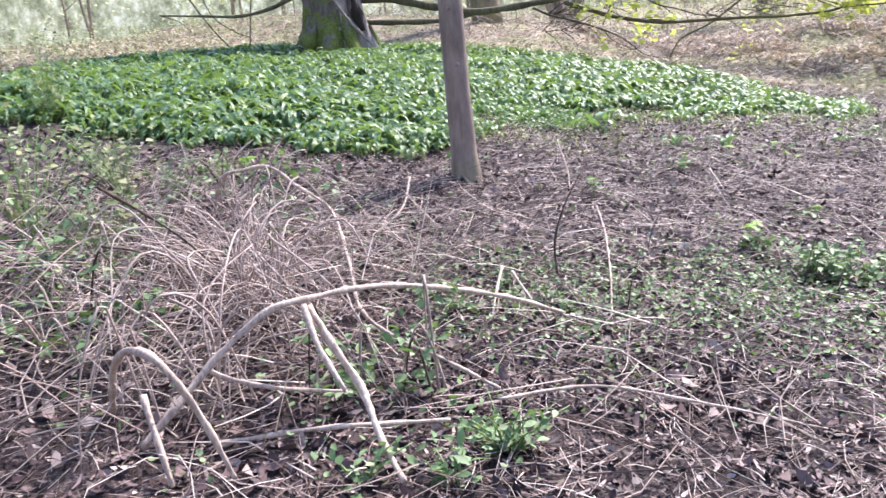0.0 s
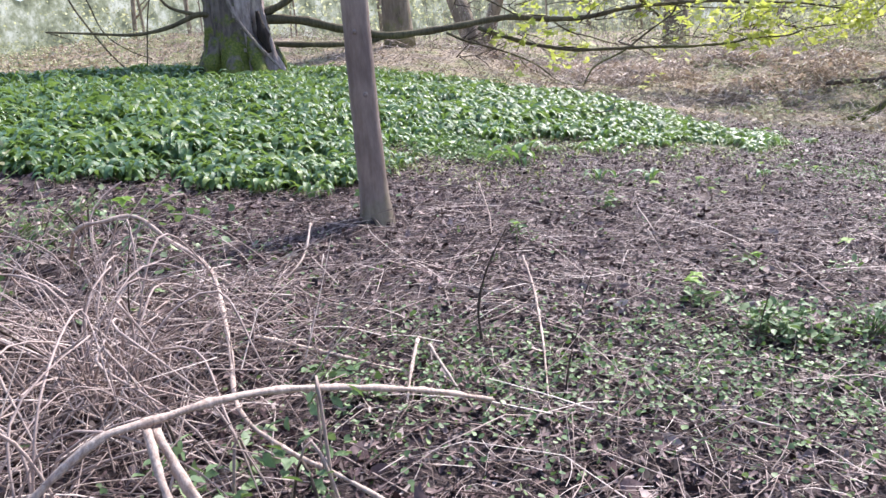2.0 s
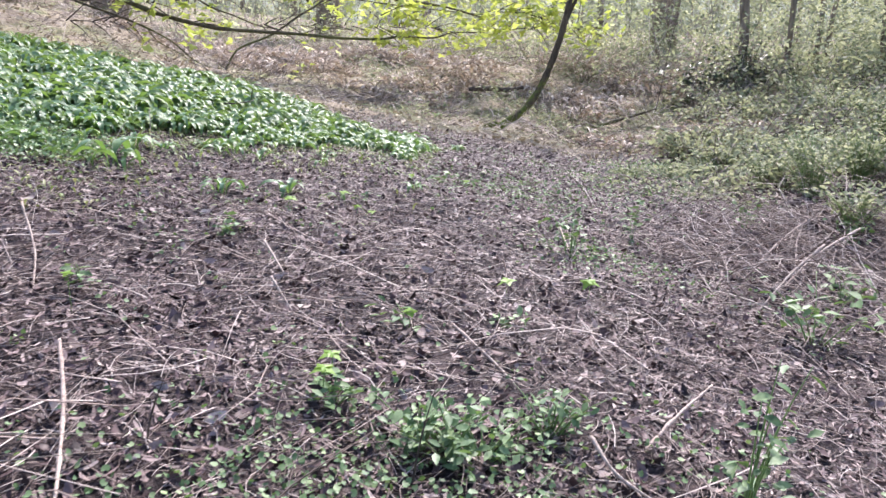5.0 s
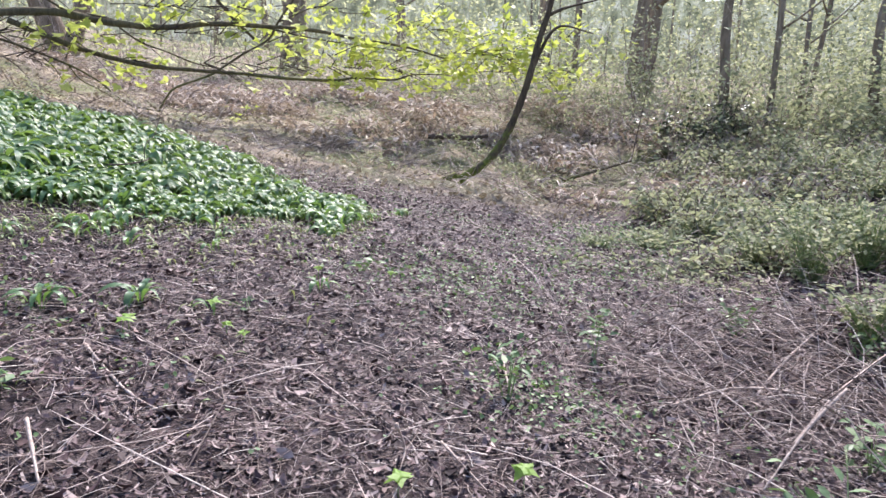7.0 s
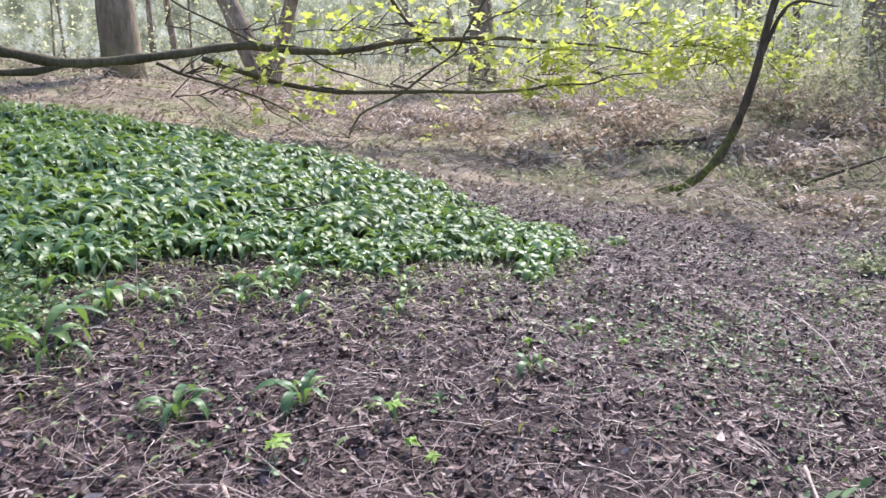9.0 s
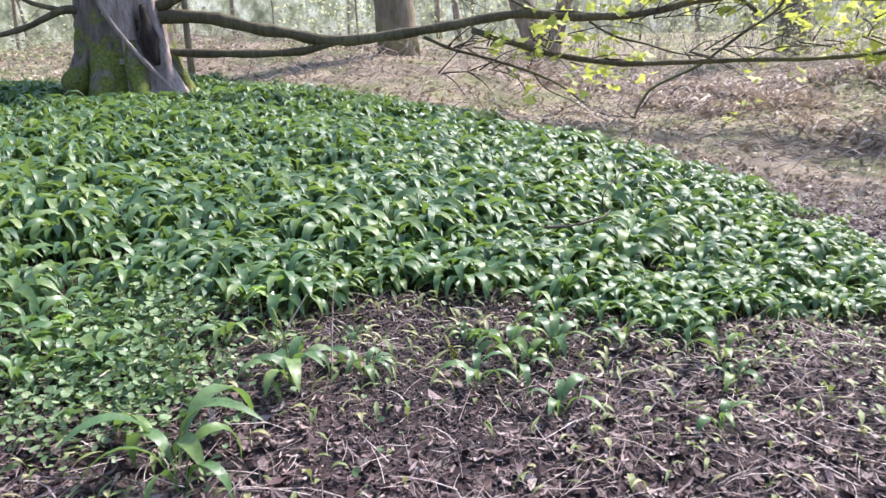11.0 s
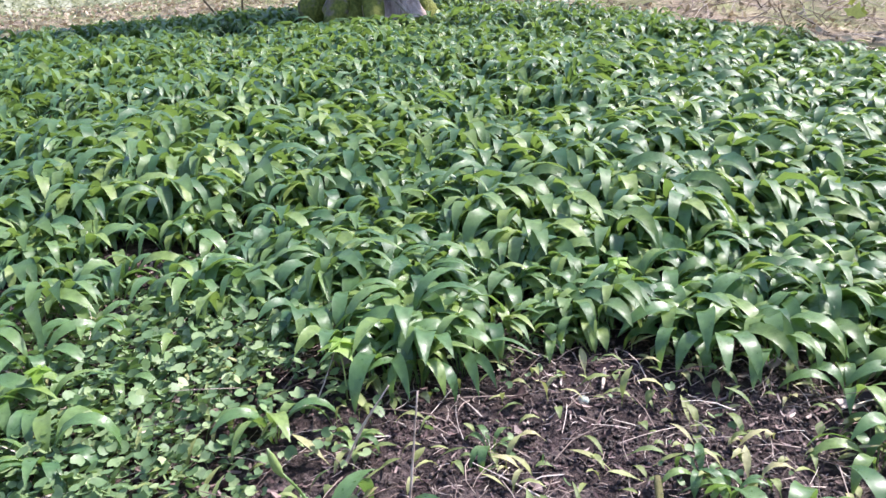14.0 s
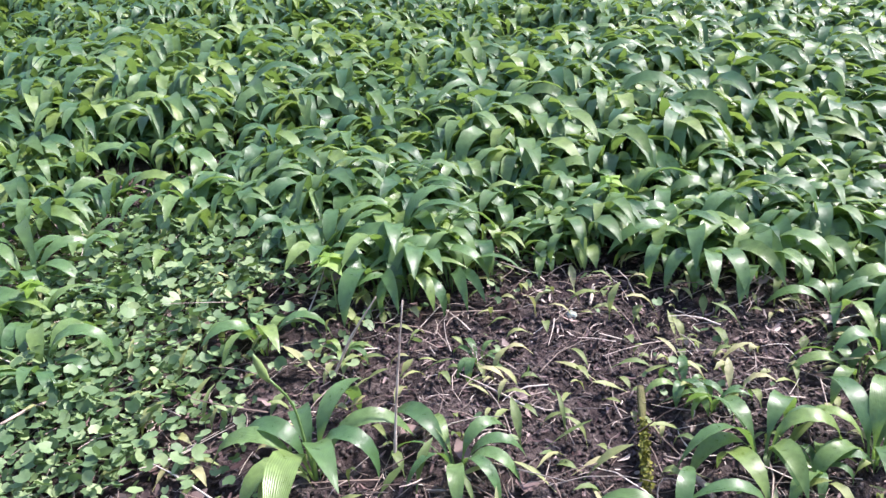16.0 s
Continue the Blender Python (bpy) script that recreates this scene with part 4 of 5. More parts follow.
def canes():
    arch = "thick bleached dead bramble cane arching over the heap"
    for k, (pts, r) in enumerate([([(-1.48, -1.52, 0.36), (-1.45, -1.43, 0.43), (-1.41, -1.3, 0.53), (-1.32, -1.19, 0.63), (-1.28, -1.11, 0.64), (-1.18, -0.84, 0.61), (-1.03, -0.48, 0.48), (-0.96, -0.14, 0.31)], 0.014), ([(-1.26, -1.09, 0.62), (-1.16, -1.12, 0.53), (-1.09, -1.11, 0.42), (-0.98, -1.18, 0.33), (-0.87, -1.24, 0.27)], 0.015), ([(-1.26, -1.11, 0.63), (-1.16, -1.17, 0.54), (-1.07, -1.19, 0.45)], 0.012), ([(-1.68, -1.46, 0.39), (-1.53, -1.52, 0.56), (-1.42, -1.55, 0.64), (-1.33, -1.56, 0.66), (-1.26, -1.55, 0.62), (-1.24, -1.5, 0.49), (-1.22, -1.45, 0.3)], 0.014), ([(-1.52, -1.26, 0.46), (-1.36, -1.26, 0.45), (-1.25, -1.21, 0.43), (-1.14, -1.11, 0.4)], 0.009), ([(-1.36, -1.38, 0.33), (-1.2, -1.23, 0.33), (-1.07, -1.14, 0.33), (-0.92, -0.96, 0.29)], 0.01), ([(-2.8, -0.12, 0.59), (-2.57, -0.23, 0.79), (-2.47, -0.18, 0.82), (-2.41, -0.09, 0.82), (-2.23, -0.11, 0.74), (-2.04, -0.12, 0.64), (-1.7, -0.42, 0.52), (-1.45, -0.67, 0.45), (-1.29, -0.7, 0.38), (-1.11, -0.71, 0.34), (-0.9, -0.72, 0.28)], 0.011), ([(-1.44, -1.51, 0.51), (-1.37, -1.54, 0.42), (-1.31, -1.56, 0.32)], 0.012), ([(-0.86, -0.8, 0.29), (-0.66, -0.58, 0.27), (-0.39, -0.49, 0.23), (-0.07, -0.38, 0.16)], 0.007)]):
        cane("bramble_cane", pts, [r*.72, r*.7, r*.5], CANE, arch, "bramble cane", 8, "bramble canes", k)
    for k, (pts, r) in enumerate([([(-1.34, 1.08, 0.42), (-1.19, 0.81, 0.36), (-1.01, 0.42, 0.3), (-0.83, -0.02, 0.26)], 0.006), ([(-1.31, 0.04, 0.4), (-1.26, -0.1, 0.35), (-1.19, -0.26, 0.3)], 0.007), ([(-1.26, 0.03, 0.39), (-1.12, -0.08, 0.32), (-1.0, -0.17, 0.27)], 0.006), ([(-1.86, -0.14, 0.42), (-1.64, -0.1, 0.38), (-1.33, -0.05, 0.32)], 0.008), ([(-2.24, 0.73, 0.62), (-2.15, 0.53, 0.51), (-2.15, 0.32, 0.43)], 0.006), ([(0.32, 1.2, 0.09), (0.47, 1.42, 0.11), (0.64, 1.62, 0.14)], 0.008), ([(-0.07, 2.71, 0.29), (-0.04, 2.75, 0.18), (-0.05, 2.65, 0.15)], 0.005), ([(-1.97, 1.99, 0.6), (-1.84, 1.83, 0.46), (-1.74, 1.63, 0.37)], 0.005), ([(-0.97, 1.91, 0.37), (-0.87, 1.83, 0.26)], 0.005), ([(0.15, 1.1, 0.2), (0.21, 0.99, 0.15), (0.33, 0.94, 0.09)], 0.006), ([(-2.32, 0.52, 0.45), (-1.94, 0.34, 0.4), (-1.66, 0.37, 0.36)], 0.005), ([(-0.27, 1.84, 0.24), (-0.1, 1.6, 0.18), (-0.01, 1.43, 0.15)], 0.006), ([(1.62, 3.96, -0.04), (1.84, 4.2, 0.06), (2.08, 4.43, 0.15)], 0.008), ([(1.13, 3.7, -0.01), (1.46, 3.85, 0.03), (1.8, 3.88, 0.01), (2.0, 3.82, -0.07)], 0.007), ([(1.78, 3.46, 0.21), (1.57, 3.31, 0.09), (1.31, 3.05, -0.06)], 0.008), ([(-1.34, 3.19, 0.32), (-1.04, 2.87, 0.28), (-0.84, 2.75, 0.25)], 0.007), ([(0.34, 3.99, 0.13), (0.36, 3.6, 0.09)], 0.007), ([(0.08, 2.86, 0.16), (0.24, 2.63, 0.11)], 0.006), ([(-1.14, 2.43, 0.37), (-1.0, 2.23, 0.28)], 0.007), ([(2.2, 3.94, 0.21), (1.84, 3.65, 0.11), (1.57, 3.42, -0.04)], 0.008), ([(-2.76, 4.41, 0.5), (-2.71, 4.44, 0.6), (-2.66, 4.48, 0.69)], 0.0035), ([(-2.48, 4.38, 0.45), (-2.49, 4.41, 0.59), (-2.5, 4.45, 0.75)], 0.0032), ([(-2.91, 3.84, 0.58), (-2.95, 3.89, 0.57), (-2.97, 3.94, 0.56)], 0.0035), ([(-2.72, 5.09, 0.49), (-2.65, 5.01, 0.49)], 0.006), ([(-2.12, 4.77, 0.41), (-2.17, 4.78, 0.42), (-2.2, 4.75, 0.43)], 0.006)]):
        cane("dry_stem", pts, [r, r*.8, r*.45], CANE, "long thin pale dead stem lying on the litter", "dry stem", 6, "dry stems", 50 + k)
    for k, (pts, r) in enumerate([([(-1.21, 0.33, 0.28), (-1.22, 0.34, 0.43), (-1.18, 0.36, 0.58), (-1.11, 0.39, 0.72)], 0.007), ([(-0.33, 0.86, 0.17), (-0.31, 0.86, 0.3), (-0.28, 0.89, 0.42)], 0.004), ([(-0.99, 0.81, 0.25), (-0.97, 0.81, 0.35), (-0.94, 0.84, 0.45)], 0.004), ([(-2.07, -0.47, 0.39), (-2.05, -0.47, 0.64), (-2.02, -0.44, 0.89)], 0.004), ([(-0.83, 0.13, 0.23), (-0.81, 0.13, 0.35), (-0.78, 0.16, 0.48)], 0.004), ([(-1.86, -1.26, 0.97), (-1.9, -1.12, 0.87), (-1.85, -1.03, 0.77), (-1.9, -0.87, 0.62)], 0.007), ([(-1.95, -1.23, 0.78), (-1.94, -1.13, 0.74), (-1.93, -1.03, 0.67)], 0.006), ([(-2.4, 5.72, 0.69), (-2.3, 5.8, 0.69), (-2.23, 5.96, 0.7), (-2.27, 6.15, 0.7)], 0.009), ([(-2.25, 6.02, 0.7), (-2.2, 5.92, 0.82), (-2.18, 6.05, 0.89), (-2.19, 6.16, 0.99), (-2.18, 6.26, 1.09)], 0.005), ([(-2.18, 6.05, 0.89), (-2.09, 6.05, 0.93), (-2.0, 6.03, 0.97)], 0.003)]):
        cane("dark_twig", pts, [r*.8, r*.6, r*.3], TWIG, "dark thin leafless twig standing in the litter", "twig", 6, "dark twigs", 80 + k)


canes()


def mossy_stick():
    pts = [(-2.19, 4.69, 0.42), (-2.26, 4.76, 0.43), (-2.38, 4.88, 0.45)]
    ob = thing("mossy_stick", *pts[0], label="short brown stick with a crust of yellow moss", category="stick")
    loc = np.array(pts) - np.array(pts[0])
    part("wood", mesh_from("wood", *tube(loc, [.007, .008, .006], 8, .02, .1, 3), LIMB_BARK), ob)
    g = np.random.default_rng(9)
    u = g.uniform(.0, .62, 420)
    p = loc[0] + (loc[-1] - loc[0])*u[:, None] + g.normal(0, .0045, (420, 3)) + np.array([0, 0, .007])
    v, f = scatter(ROUND_V, ROUND_F, p, g.uniform(.004, .009, 420), g, .8)
    part("moss", mesh_from("moss", v, f, MOSS), ob, "yellow-green cushion moss")
    bm = bmesh.new()
    bmesh.ops.create_icosphere(bm, subdivisions=3, radius=.013)
    for q in bm.verts:
        q.co = Vector((q.co.x*1.1, q.co.y*.9, q.co.z*.8))*(1 + .12*noise.noise(q.co*90))
    me = bpy.data.meshes.new("pebble")
    bm.to_mesh(me), bm.free()
    me.materials.append(STONE)
    for poly in me.polygons:
        poly.use_smooth = True
    peb = tagged(new("pebble", me), "small smooth grey-green pebble on bare soil", "pebble")
    x, y = (-2.66, 4.96)
    peb.matrix_basis = pose(x, y, float(relief(x, y)) + .006)


mossy_stick()


# ---- trees ----
def young_tree():
    x, y = -2.42, 1.57
    ob = thing("young_tree", x, y, float(ground(x, y)), 0, "young tree with a straight smooth grey-brown trunk", "tree")
    v, f = tube([(0, 0, -.1), (0, 0, .04), (-.004, 0, .18), (-.012, 0, .6), (-.02, .01, 1.3), (-.02, .02, 3), (0, 0, 5.5), (.05, 0, 7.5)], [.118, .097, .083, .077, .074, .068, .048, .015], 28, .04, .006, 5)
    part("trunk", mesh_from("trunk", v, f, SMOOTH_BARK), ob)
    for k, (a, h, r) in enumerate(((-48, .72, .014), (-70, 1.05, .010), (-35, .38, .009))):
        c, w = math.cos(radians(a)), math.sin(radians(a))
        v, f = tube([(.070*c - .012, .070*w, h), (.078*c - .012, .078*w, h), (.083*c - .012, .083*w, h)], [r*1.3, r, r*.3], 10, .004, .08, k)
        part("bark_scar", mesh_from("bark_scar", v, f, RIDGE), ob, "small pale healed bark scar")


young_tree()

LX, LY = .8107, .5855           # the way in which the old tree's low limbs reach


def on_limb(s, z, off=0.0):
    return np.array((-8.6 + s*LX + off*LY, 8.2 + s*LY - off*LX, z))


def old_tree():
    cx, cy = -9.0, 8.1
    z0 = float(ground(cx, cy))
    ob = thing("old_tree", cx, cy, z0, 0, "massive old tree with a mossy buttressed trunk and low limbs", "tree")
    o = np.array((cx, cy, z0))
    g = np.random.default_rng(77)
    # trunk: a fluted column
    n, m = 64, 60
    hs = np.concatenate([np.linspace(-.4, 2.2, 45), np.linspace(2.4, 9, 15)])
    a = np.linspace(0, 2*np.pi, n, endpoint=False)
    rad = .50 + .20*np.exp(-np.maximum(hs, -.1)/.35) - .03*np.maximum(hs, 0)
    flute = 1 + (.07 + .14*np.exp(-np.maximum(hs, 0)/.5))[:, None]*np.sin(5*a + .8*np.sin(hs)[:, None]*.6 + .7) + .03*np.sin(11*a + hs[:, None]*1.3) + .015*g.standard_normal((m, n))
    # a deep cleft on the open side
    cleft = np.exp(-((a - 6.12)/.13)**2)[None, :]*np.exp(-((hs - .75)/.5)**2)[:, None]
    rr = rad[:, None]*flute - .22*cleft
    v = np.stack([rr*np.cos(a) + (.04*hs)[:, None]*0 - .02*hs[:, None], rr*np.sin(a), np.broadcast_to(hs[:, None], rr.shape)], -1).reshape(-1, 3)
    i, j = np.meshgrid(np.arange(m - 1), np.arange(n), indexing="ij")
    f = np.stack([i*n + j, i*n + (j + 1) % n, (i + 1)*n + (j + 1) % n, (i + 1)*n + j], -1).reshape(-1, 4)
    part("trunk", mesh_from("trunk", v, f, OLD_BARK), ob)
    # the bark is gone from the open side: grey-pink wood, a little proud of the bark's edge, with a ragged outline
    lo = -.85 + .13*np.sin(hs*4.1) + .08*np.sin(hs*11.0)
    hi = .62 + .12*np.sin(hs*3.3 + 1.0) + .07*np.sin(hs*9.0)
    turn = (a + np.pi) % (2*np.pi) - np.pi
    show = (turn[None, :] > lo[:, None]) & (turn[None, :] < hi[:, None]) & (hs[:, None] > .02) & (hs[:, None] < 2.1)
    rw = rr + .012
    w = np.stack([rw*np.cos(a) - .02*hs[:, None], rw*np.sin(a), np.broadcast_to(hs[:, None], rw.shape)], -1).reshape(-1, 3)
    used, again = np.unique(f[show.ravel()[f].all(1)], return_inverse=True)
    part("bare_wood", mesh_from("bare_wood", w[used], again.reshape(-1, 4), BARE_WOOD), ob, "bare grey-pink weathered wood")
    # near-black solid set in the cleft: the hollow's shade is put into its colour
    hol, hf = tube([(.66, -.11, .40), (.56, -.09, .65), (.47, -.07, 1.05)], [.03, .10, .03], 12, .05, .06, 2)
    part("hollow", mesh_from("hollow", hol, hf, HOLLOW), ob, "dark cleft, its shade painted near-black")
    for k, (deg, ln, r) in enumerate(((-28, 1.05, .15), (-62, .95, .17), (-105, .9, .2), (-150, 1.0, .18), (20, .8, .14), (95, .9, .16))):
        c, s = math.cos(radians(deg)), math.sin(radians(deg))
        end = float(ground(cx + ln*c, cy + ln*s)) - z0
        pts = [(.42*c, .42*s, .65), (.62*c, .62*s, .25), (.8*ln*c, .8*ln*s, .08 + end*.7), (1.15*ln*c, 1.15*ln*s, end - .1)]
        part("root", mesh_from("root", *tube(pts, [r*.6, r*.8, r*.55, r*.25], 14, .06, .05, k), OLD_BARK), ob)

    def limb(name, pts, radii, sides, label="", seed=0, material=LIMB_BARK, parent=ob):
        q = [on_limb(*p) - o for p in pts]
        return part(name, mesh_from(name, *tube(q, radii, sides, .07, .06, seed), material), parent, label)

    limbs = [([(-0.48, 2.01), (-0.04, 2.19), (0.58, 2.17), (1.13, 2.02), (1.45, 1.95), (2.08, 1.82), (3.09, 1.88), (4.06, 1.98), (4.83, 1.9), (5.55, 1.9), (6.2, 2.0), (6.87, 2.02), (7.79, 2.02), (8.56, 1.94), (9.44, 1.88), (10.34, 1.72)], 0.085, 0.014), ([(-0.38, 1.84), (-0.01, 1.83), (0.67, 1.77), (1.55, 1.73), (2.08, 1.82)], 0.055, 0.04), ([(-0.57, 2.26), (-0.14, 2.31), (0.17, 2.35), (0.56, 2.56), (0.85, 2.93)], 0.09, 0.04), ([(3.57, 1.84), (4.05, 1.66), (4.46, 1.52), (5.18, 1.37), (5.91, 1.33), (6.66, 1.31), (7.43, 1.27), (8.2, 1.28), (8.52, 1.33), (9.24, 1.33), (9.63, 1.43), (10.36, 1.46)], 0.04, 0.01), ([(3.02, 1.8), (3.35, 1.64), (3.7, 1.53), (4.25, 1.32), (4.6, 1.13), (4.96, 0.84), (5.39, 0.73)], 0.022, 0.006), ([(5.39, 0.73), (5.5, 0.93), (5.65, 1.08), (6.13, 1.27), (6.35, 1.41), (6.65, 1.61), (7.03, 1.84), (7.18, 2.1), (7.6, 2.7)], 0.016, 0.018), ([(6.04, 2.78), (6.16, 2.47), (6.42, 2.16), (6.8, 1.83)], 0.028, 0.022), ([(4.9, 1.85), (5.18, 1.67), (5.54, 1.56), (5.91, 1.43), (6.28, 1.37)], 0.015, 0.008), ([(3.14, 2.66), (3.39, 2.47), (3.66, 2.33), (3.92, 2.2), (4.33, 1.96)], 0.012, 0.016), ([(4.06, 1.98), (4.4, 1.99), (4.76, 1.96), (5.18, 1.84)], 0.02, 0.008), ([(6.66, 1.31), (7.04, 1.42), (7.58, 1.41), (7.89, 1.43)], 0.01, 0.004), ([(8.2, 1.28), (8.37, 1.17), (8.77, 1.14)], 0.009, 0.003), ([(6.87, 2.02), (7.79, 1.9), (8.97, 1.83), (10.33, 1.78)], 0.014, 0.006), ([(4.25, 1.32), (4.38, 1.14), (4.66, 0.99), (4.88, 0.84)], 0.01, 0.004), ([(5.39, 0.73), (5.28, 0.83), (5.21, 0.9)], 0.008, 0.003), ([(7.18, 2.1), (7.84, 2.39), (8.3, 2.33), (8.7, 2.36)], 0.012, 0.004), ([(-0.69, 2.3), (-0.99, 2.35), (-1.45, 2.19), (-1.99, 2.11), (-2.66, 2.17), (-3.34, 2.24)], 0.05, 0.012), ([(-0.95, 2.34), (-1.33, 2.45), (-1.52, 2.61), (-1.68, 2.97)], 0.03, 0.02), ([(-2.99, 2.96), (-2.91, 2.7), (-2.76, 2.39), (-2.46, 1.9), (-2.18, 1.54)], 0.018, 0.012), ([(-2.71, 2.86), (-2.63, 2.64), (-2.46, 2.16), (-2.12, 1.87), (-1.79, 1.72)], 0.015, 0.006), ([(-1.66, 2.79), (-1.78, 2.29), (-1.9, 1.5)], 0.012, 0.012), ([(-3.34, 2.24), (-3.02, 2.11), (-2.84, 1.92)], 0.01, 0.004)]
    for k, (pts, r0, r1) in enumerate(limbs):
        limb("limb", pts, [r0, (r0 + r1)/2, r1], 10 if r0 > .03 else 7, "", k)
    # the pale broken bough that leans on the trunk
    part("broken_bough", mesh_from("broken_bough", *tube([(.20, -.52, 1.45), (.36, -.45, .95), (.60, -.28, .5), (.86, -.06, .08)], [.026, .026, .024, .018], 10, .06, .06, 9), RIDGE), ob, "pale bare broken bough")
    # fine twigs and opening leaves along the outer limbs
    pos = []
    for k in range(190):
        s = g.uniform(3.0, 13.2)
        z = g.choice([1.75 + .1*math.sin(s*1.3), 1.32 + .02*s, 2.25 + .1*math.sin(s)])
        off = g.normal(0, .25)
        p0 = on_limb(s, z, off*.3)
        d = np.array((LX, LY, 0))*g.uniform(.1, .7) + np.array((LY, -LX, 0))*g.normal(0, .3) + np.array((0, 0, g.normal(.12, .22)))
        p1 = p0 + d*.55
        p2 = p0 + d + np.array((0, 0, -.08))
        part("twig", mesh_from("twig", *tube([p0 - o, p1 - o, p2 - o], [.009, .006, .003], 5, .12, .05, k), TWIG), ob)
        if s > 3.6 and g.random() < (.5 if s < 7 else .95):
            for _ in range(int(g.integers(5, 13))):
                pos.append((p2 if g.random() < .6 else p1) + g.normal(0, .10, 3) - o)
    for s, z, r, n in ((9.2, 2.1, .35, 26), (10.1, 1.45, .3, 40), (10.9, 1.8, .35, 36), (12.4, 1.8, .55, 34), (13.5, 2.1, .5, 22), (8.2, 1.8, .4, 34), (7.4, 1.9, .4, 26), (4.3, 1.62, .18, 7), (6.6, .78, .15, 5), (8.9, 1.3, .2, 12), (11.6, 2.2, .4, 34), (6.9, 2.3, .3, 16), (5.2, 2.0, .25, 10)):
        pos += list(np.array([on_limb(s, z) - o]) + g.normal(0, 1, (2*n, 3))*(r*1.1, r*1.1, r*.5))
    pos = np.array(pos)
    v, f = scatter(LOBED_V, LOBED_F, pos, g.uniform(.09, .185, len(pos)), g, .5)
    part("foliage", mesh_from("foliage", v, f, SPRING), ob, "bright yellow-green opening leaves")


old_tree()


LOG = .51


def leaning_sapling():
    x, y = 0.05, 11.1
    ob = thing("leaning_sapling", x, y, float(ground(x, y)), 0, "curved leaning sapling with a mossy foot and dark bark", "tree")
    v, f = tube([(-0.08, 0, -0.12), (0.06, 0.02, 0.05), (0.44, 0.13, 0.33), (0.71, 0.21, 0.78), (0.91, 0.27, 1.39), (1.04, 0.31, 2.01), (1.18, 0.35, 2.62), (1.23, 0.37, 3.99)], [.075, .062, .055, .050, .047, .042, .036, .018], 14, .05, .05, 4)
    part("trunk", mesh_from("trunk", v, f, SAPLING_BARK), ob)
    for k, pts in enumerate([[(1.11, 0.33, 2.32), (1.37, 0.41, 2.45), (1.85, 0.55, 2.6)], [(0.96, 0.29, 1.59), (1.27, 0.38, 2.18), (1.81, 0.54, 2.14)]]):
        part("limb", mesh_from("limb", *tube(pts, [.03, .02, .008], 8, .06, .04, k), SAPLING_BARK), ob)
    for k, pts in enumerate(([(0, 0, .1), (-.15, -.05, .05), (-.32, -.08, -.05)],)):
        part("root", mesh_from("root", *tube(pts, [.06, .045, .02], 9, .05, .04, k), SAPLING_BARK), ob)
    cane("fallen_log", [(-0.42, 12.3, LOG), (-0.1, 12.34, LOG + .02), (0.24, 12.36, LOG + .01), (0.5, 12.33, LOG + .06)], [.04, .045, .04, .03], TWIG, "short dark rotting log lying on the slope", "log", 12, "", 7)
    cane("fallen_branch", [(1.62, 12.35, -0.10), (2.13, 12.61, 0.05), (2.62, 12.88, 0.17), (2.91, 12.92, 0.27)], [.03, .028, .02, .01], LIMB_BARK, "dark fallen branch lying on dead leaves", "branch", 8, "", 8)


leaning_sapling()


# ---- the wood behind ----
def wood_tree(x, y, r, h, lean, g, forks=3, name="woodland_tree", label="bare woodland tree with grey-brown bark"):
    ob = thing(name, x, y, float(ground(x, y)), 0, label, "tree", "trees of the wood")
    bend = g.normal(0, .25, (4, 2))
    pts = [(0, 0, -.2)] + [(lean[0]*u + bend[k][0]*u, lean[1]*u + bend[k][1]*u, h*u) for k, u in enumerate((.12, .4, .7, 1.0))]
    part("trunk", mesh_from("trunk", *tube(pts, [r*1.35, r*1.05, r*.9, r*.65, r*.25], 10 if r > .1 else 7, .5, .04, int(g.integers(999))), FAR_BARK), ob)
    for k in range(forks):
        u = g.uniform(.2, .7)
        b = np.array((lean[0]*u, lean[1]*u, h*u))
        d = np.array((g.normal(0, 1), g.normal(0, 1), g.uniform(.4, 1.5)))
        d *= h*.22/np.linalg.norm(d)
        part("limb", mesh_from("limb", *tube([b, b + d*.5 + (0, 0, .1), b + d*1.2 + (0, 0, .5)], [r*.45, r*.3, r*.08], 6, .35, .05, k), FAR_BARK), ob)
    return ob


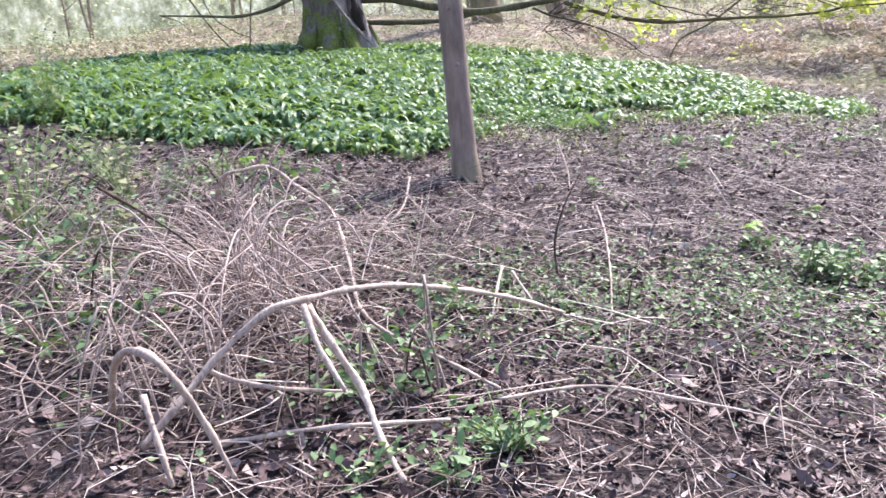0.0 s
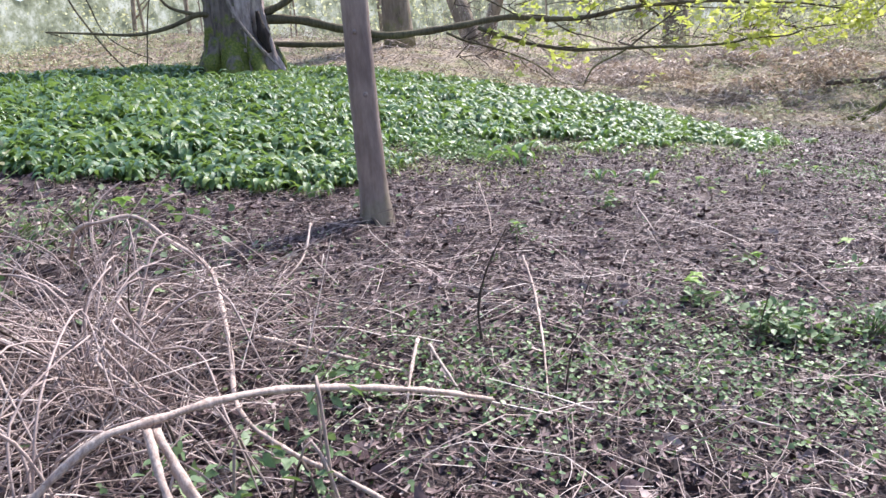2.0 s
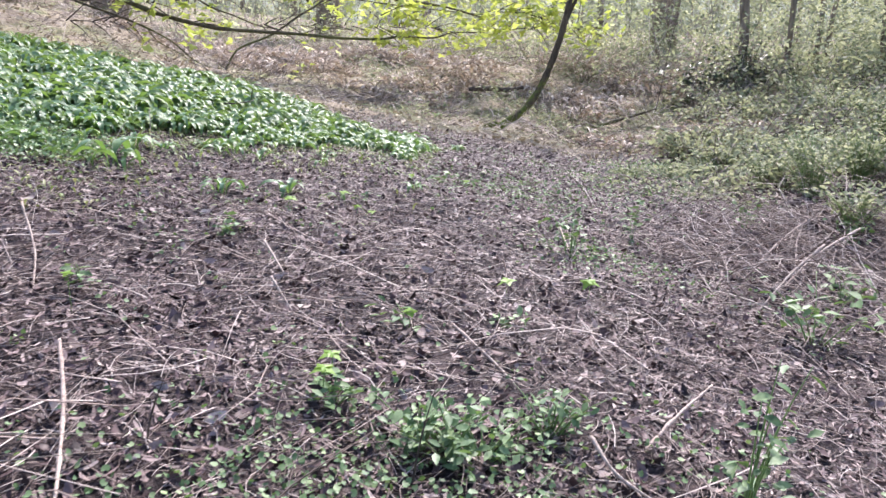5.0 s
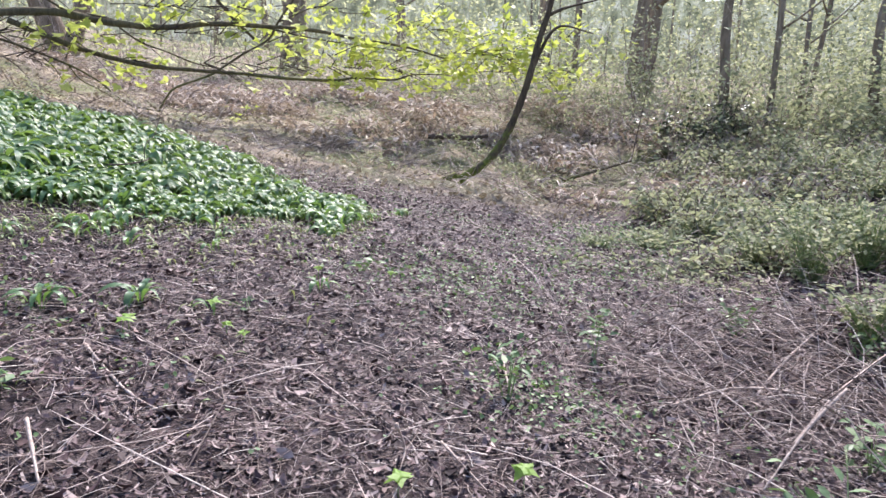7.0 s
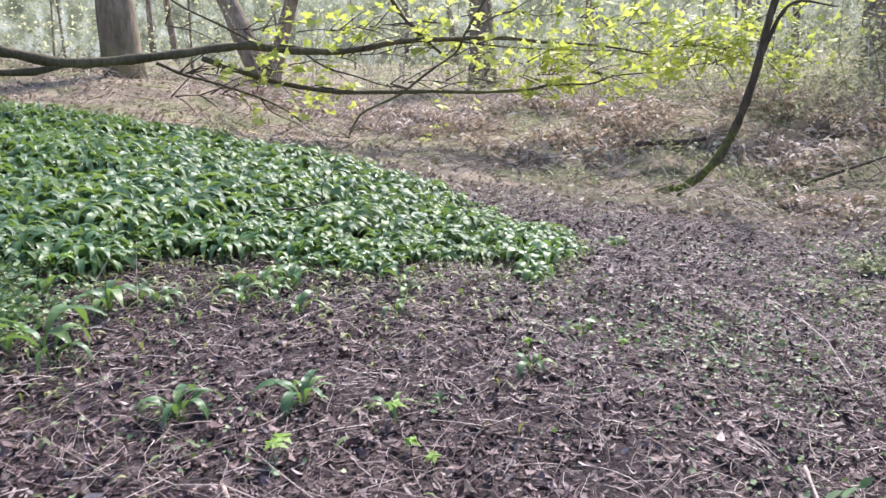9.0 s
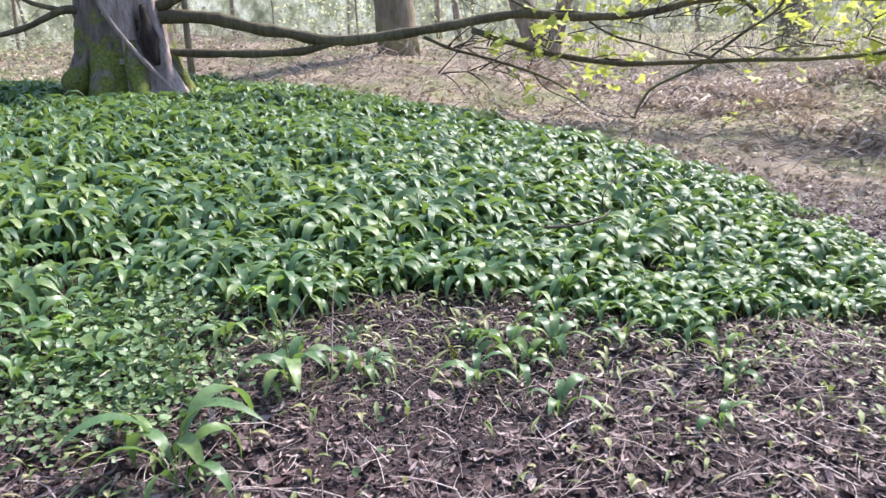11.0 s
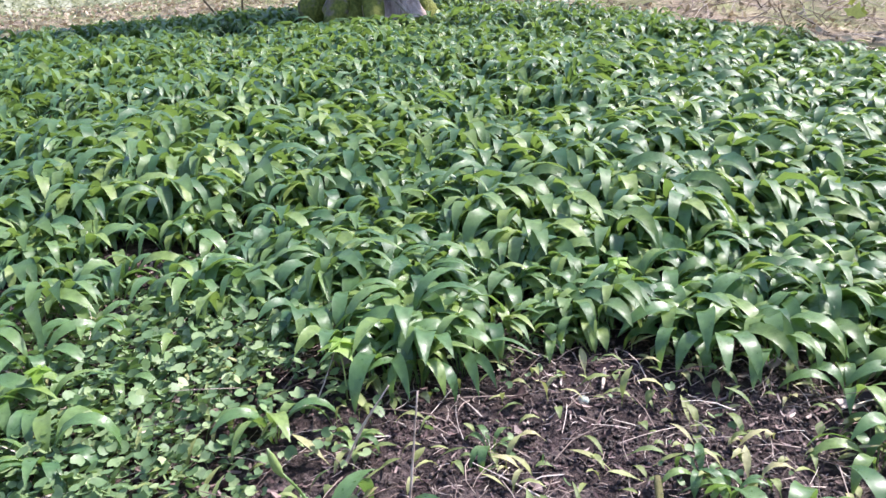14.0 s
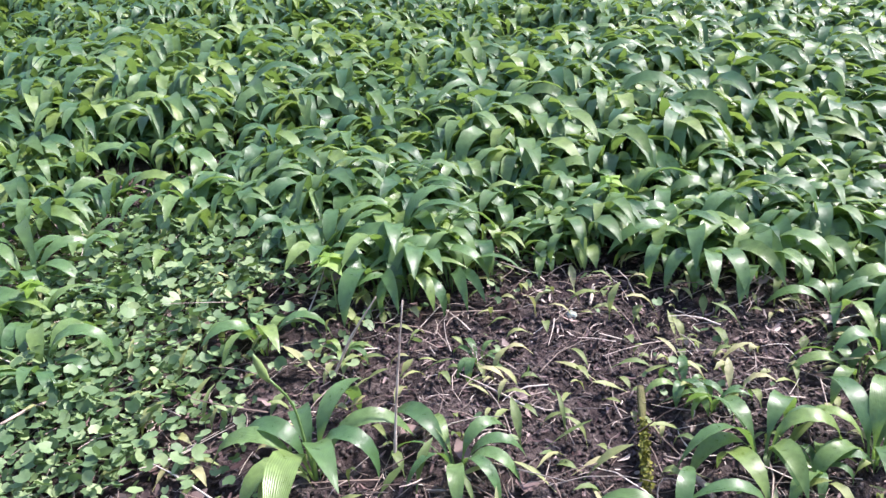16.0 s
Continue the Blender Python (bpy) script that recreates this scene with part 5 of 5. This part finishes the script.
def wood():
    g = np.random.default_rng(55)
    for x, y, r, lx, ly in [(5.2, 24.0, 0.19, 0.0, 0.5), (5.62, 24.5, 0.17, 0.3, 0.0), (4.85, 15.01, 0.09, 0.3, 0.2), (5.38, 14.03, 0.05, 0.1, 0.0), (6.6, 15.8, 0.05, -0.2, 0.0), (6.9, 16.1, 0.05, 0.5, 0.0), (6.98, 13.62, 0.08, 0.0, 0.0), (10.4, 19.0, 0.14, 0.2, 0.0), (-11.4, 22.7, 0.3, -4.6, 0.0), (-11.2, 22.6, 0.2, 3.0, 0.2), (-8.6, 12.6, 0.28, -0.5, 0.0), (-5.3, 25.0, 0.35, 0.0, 0.0), (-9.77, 9.5, 0.04, 0.02, 0.0), (3.3, 24.0, 0.1, 0.0, 0.0), (6.2, 27.0, 0.2, -0.3, 0.0)]:
        wood_tree(x, y, r, g.uniform(8, 13) if r > .09 else g.uniform(5, 8), (lx, ly), g, 4 if r > .09 else 3)
    k = 0
    while k < 46:
        a, d = g.uniform(-70, 75), g.uniform(28, 56)
        x, y = -d*math.sin(radians(a)), 2 + d*math.cos(radians(a))
        wood_tree(x, y, g.choice([.04, .05, .07, .09, .16]), g.uniform(7, 14), (g.normal(0, .5), g.normal(0, .5)), g, 3)
        k += 1
    # scrub: leafy bushes on the slope and in the wood
    px, py, pz, ps = [], [], [], []
    for x, y, r, h, n, s in [(4.4, 13.8, 1.2, 1.3, 1300, 0.085), (5.8, 14.4, 1.4, 1.5, 1500, 0.085), (3.4, 11, 1.8, 0.2, 900, 0.05), (5.2, 11.2, 1.8, 0.4, 1000, 0.055), (7.4, 13.5, 1.8, 2.0, 3200, 0.09), (2.5, 15.5, 2, 0.8, 1500, 0.06), (0.2, 12.2, 0.5, 0.3, 300, 0.05), (-1.1, 11.3, 0.35, 0.2, 160, 0.05), (1.2, 12.6, 1.2, 0.3, 600, 0.05), (3.2, 8.2, 1.1, 0.2, 700, 0.045), (8.8, 16, 2, 3.0, 3200, 0.11), (6.4, 18.5, 2.2, 3.4, 3400, 0.11), (3.4, 18, 2, 2.0, 2200, 0.1), (10.5, 20, 2.5, 3.6, 2600, 0.12), (1.0, 22, 3, 2.2, 2200, 0.11), (6.3, 12.8, 1.6, 1.6, 2200, 0.08), (-0.5, 19, 3, 1.6, 1800, 0.07), (-4, 21, 3, 1.4, 1600, 0.07), (2.2, 6.6, 0.9, 0.15, 700, 0.04)]:
        px.append(g.normal(x, r*.5, n)), py.append(g.normal(y, r*.4, n)), pz.append(np.abs(g.normal(0, .5, n))*h), ps.append(g.uniform(.6, 1.3, n)*s)
    n = 24000
    x, y = g.uniform(-18, 16, n), g.uniform(10.8, 26, n)
    ok = (wob(x, y, 2.2, 2.0) + .6*wob(x, y, .6, 5.0) > .1) & ~((x < -2.5) & (y < 14.5) & (x > -9))
    px.append(x[ok]), py.append(y[ok]), pz.append(np.abs(g.normal(0, .13, ok.sum()))), ps.append(g.uniform(.04, .09, ok.sum()))
    n = 12000
    x, y = g.uniform(-20, -5.5, n), g.uniform(-3, 13, n)
    ok = ((y < 4.5) | (x < -11)) & ~inside(x, y, BED) & (wob(x, y, 1.2, 4.0) > -.35)
    px.append(x[ok]), py.append(y[ok]), pz.append(np.abs(g.normal(0, .2, ok.sum()))), ps.append(g.uniform(.04, .08, ok.sum()))
    x, y, z, s = map(np.concatenate, (px, py, pz, ps))
    p = np.stack([x, y, ground(x, y) + z + .02], -1)
    v, f = scatter(OVAL_V, OVAL_F, p, s, g, .6)
    stuff("undergrowth", mesh_from("undergrowth", v, f, SCRUB), "low green and yellowish bramble undergrowth on the slope", "undergrowth")
    # a thin veil of young leaves among the far trunks, distance haze in their colour
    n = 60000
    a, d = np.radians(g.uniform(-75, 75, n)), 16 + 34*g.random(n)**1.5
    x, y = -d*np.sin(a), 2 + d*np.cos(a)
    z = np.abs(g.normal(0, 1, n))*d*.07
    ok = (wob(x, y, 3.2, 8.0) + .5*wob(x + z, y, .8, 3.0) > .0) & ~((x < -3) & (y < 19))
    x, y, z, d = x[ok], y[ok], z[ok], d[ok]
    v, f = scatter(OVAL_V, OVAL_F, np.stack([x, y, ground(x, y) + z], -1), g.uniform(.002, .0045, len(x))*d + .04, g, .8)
    stuff("far_foliage", mesh_from("far_foliage", v, f, HAZE), "veil of spring leaves among distant trunks, haze in their pale colour", "foliage")


wood()


def backdrop():
    # haze and bright gaps are painted into this ring, which also glows faintly
    m, nt, b = mat("far_wood_glow")
    v = place(nt, (1, 1, .7))
    nz = noise_tex(nt, .9, 9.0, .75, v)
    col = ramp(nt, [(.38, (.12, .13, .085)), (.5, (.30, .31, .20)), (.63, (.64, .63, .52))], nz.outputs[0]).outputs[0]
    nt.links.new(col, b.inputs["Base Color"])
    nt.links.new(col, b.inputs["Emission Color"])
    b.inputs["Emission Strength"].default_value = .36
    b.inputs["Roughness"].default_value = 1.0
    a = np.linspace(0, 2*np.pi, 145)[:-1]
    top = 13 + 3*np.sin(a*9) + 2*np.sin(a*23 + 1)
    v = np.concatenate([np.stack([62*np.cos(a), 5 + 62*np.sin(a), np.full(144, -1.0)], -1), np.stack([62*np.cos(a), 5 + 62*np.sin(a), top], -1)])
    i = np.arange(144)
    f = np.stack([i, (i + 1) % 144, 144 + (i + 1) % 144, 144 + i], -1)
    tagged(new("backdrop", mesh_from("backdrop", v, f, m)), "pale green glowing backdrop of the distant wood, haze painted in", "woodland", kind="structure")


backdrop()
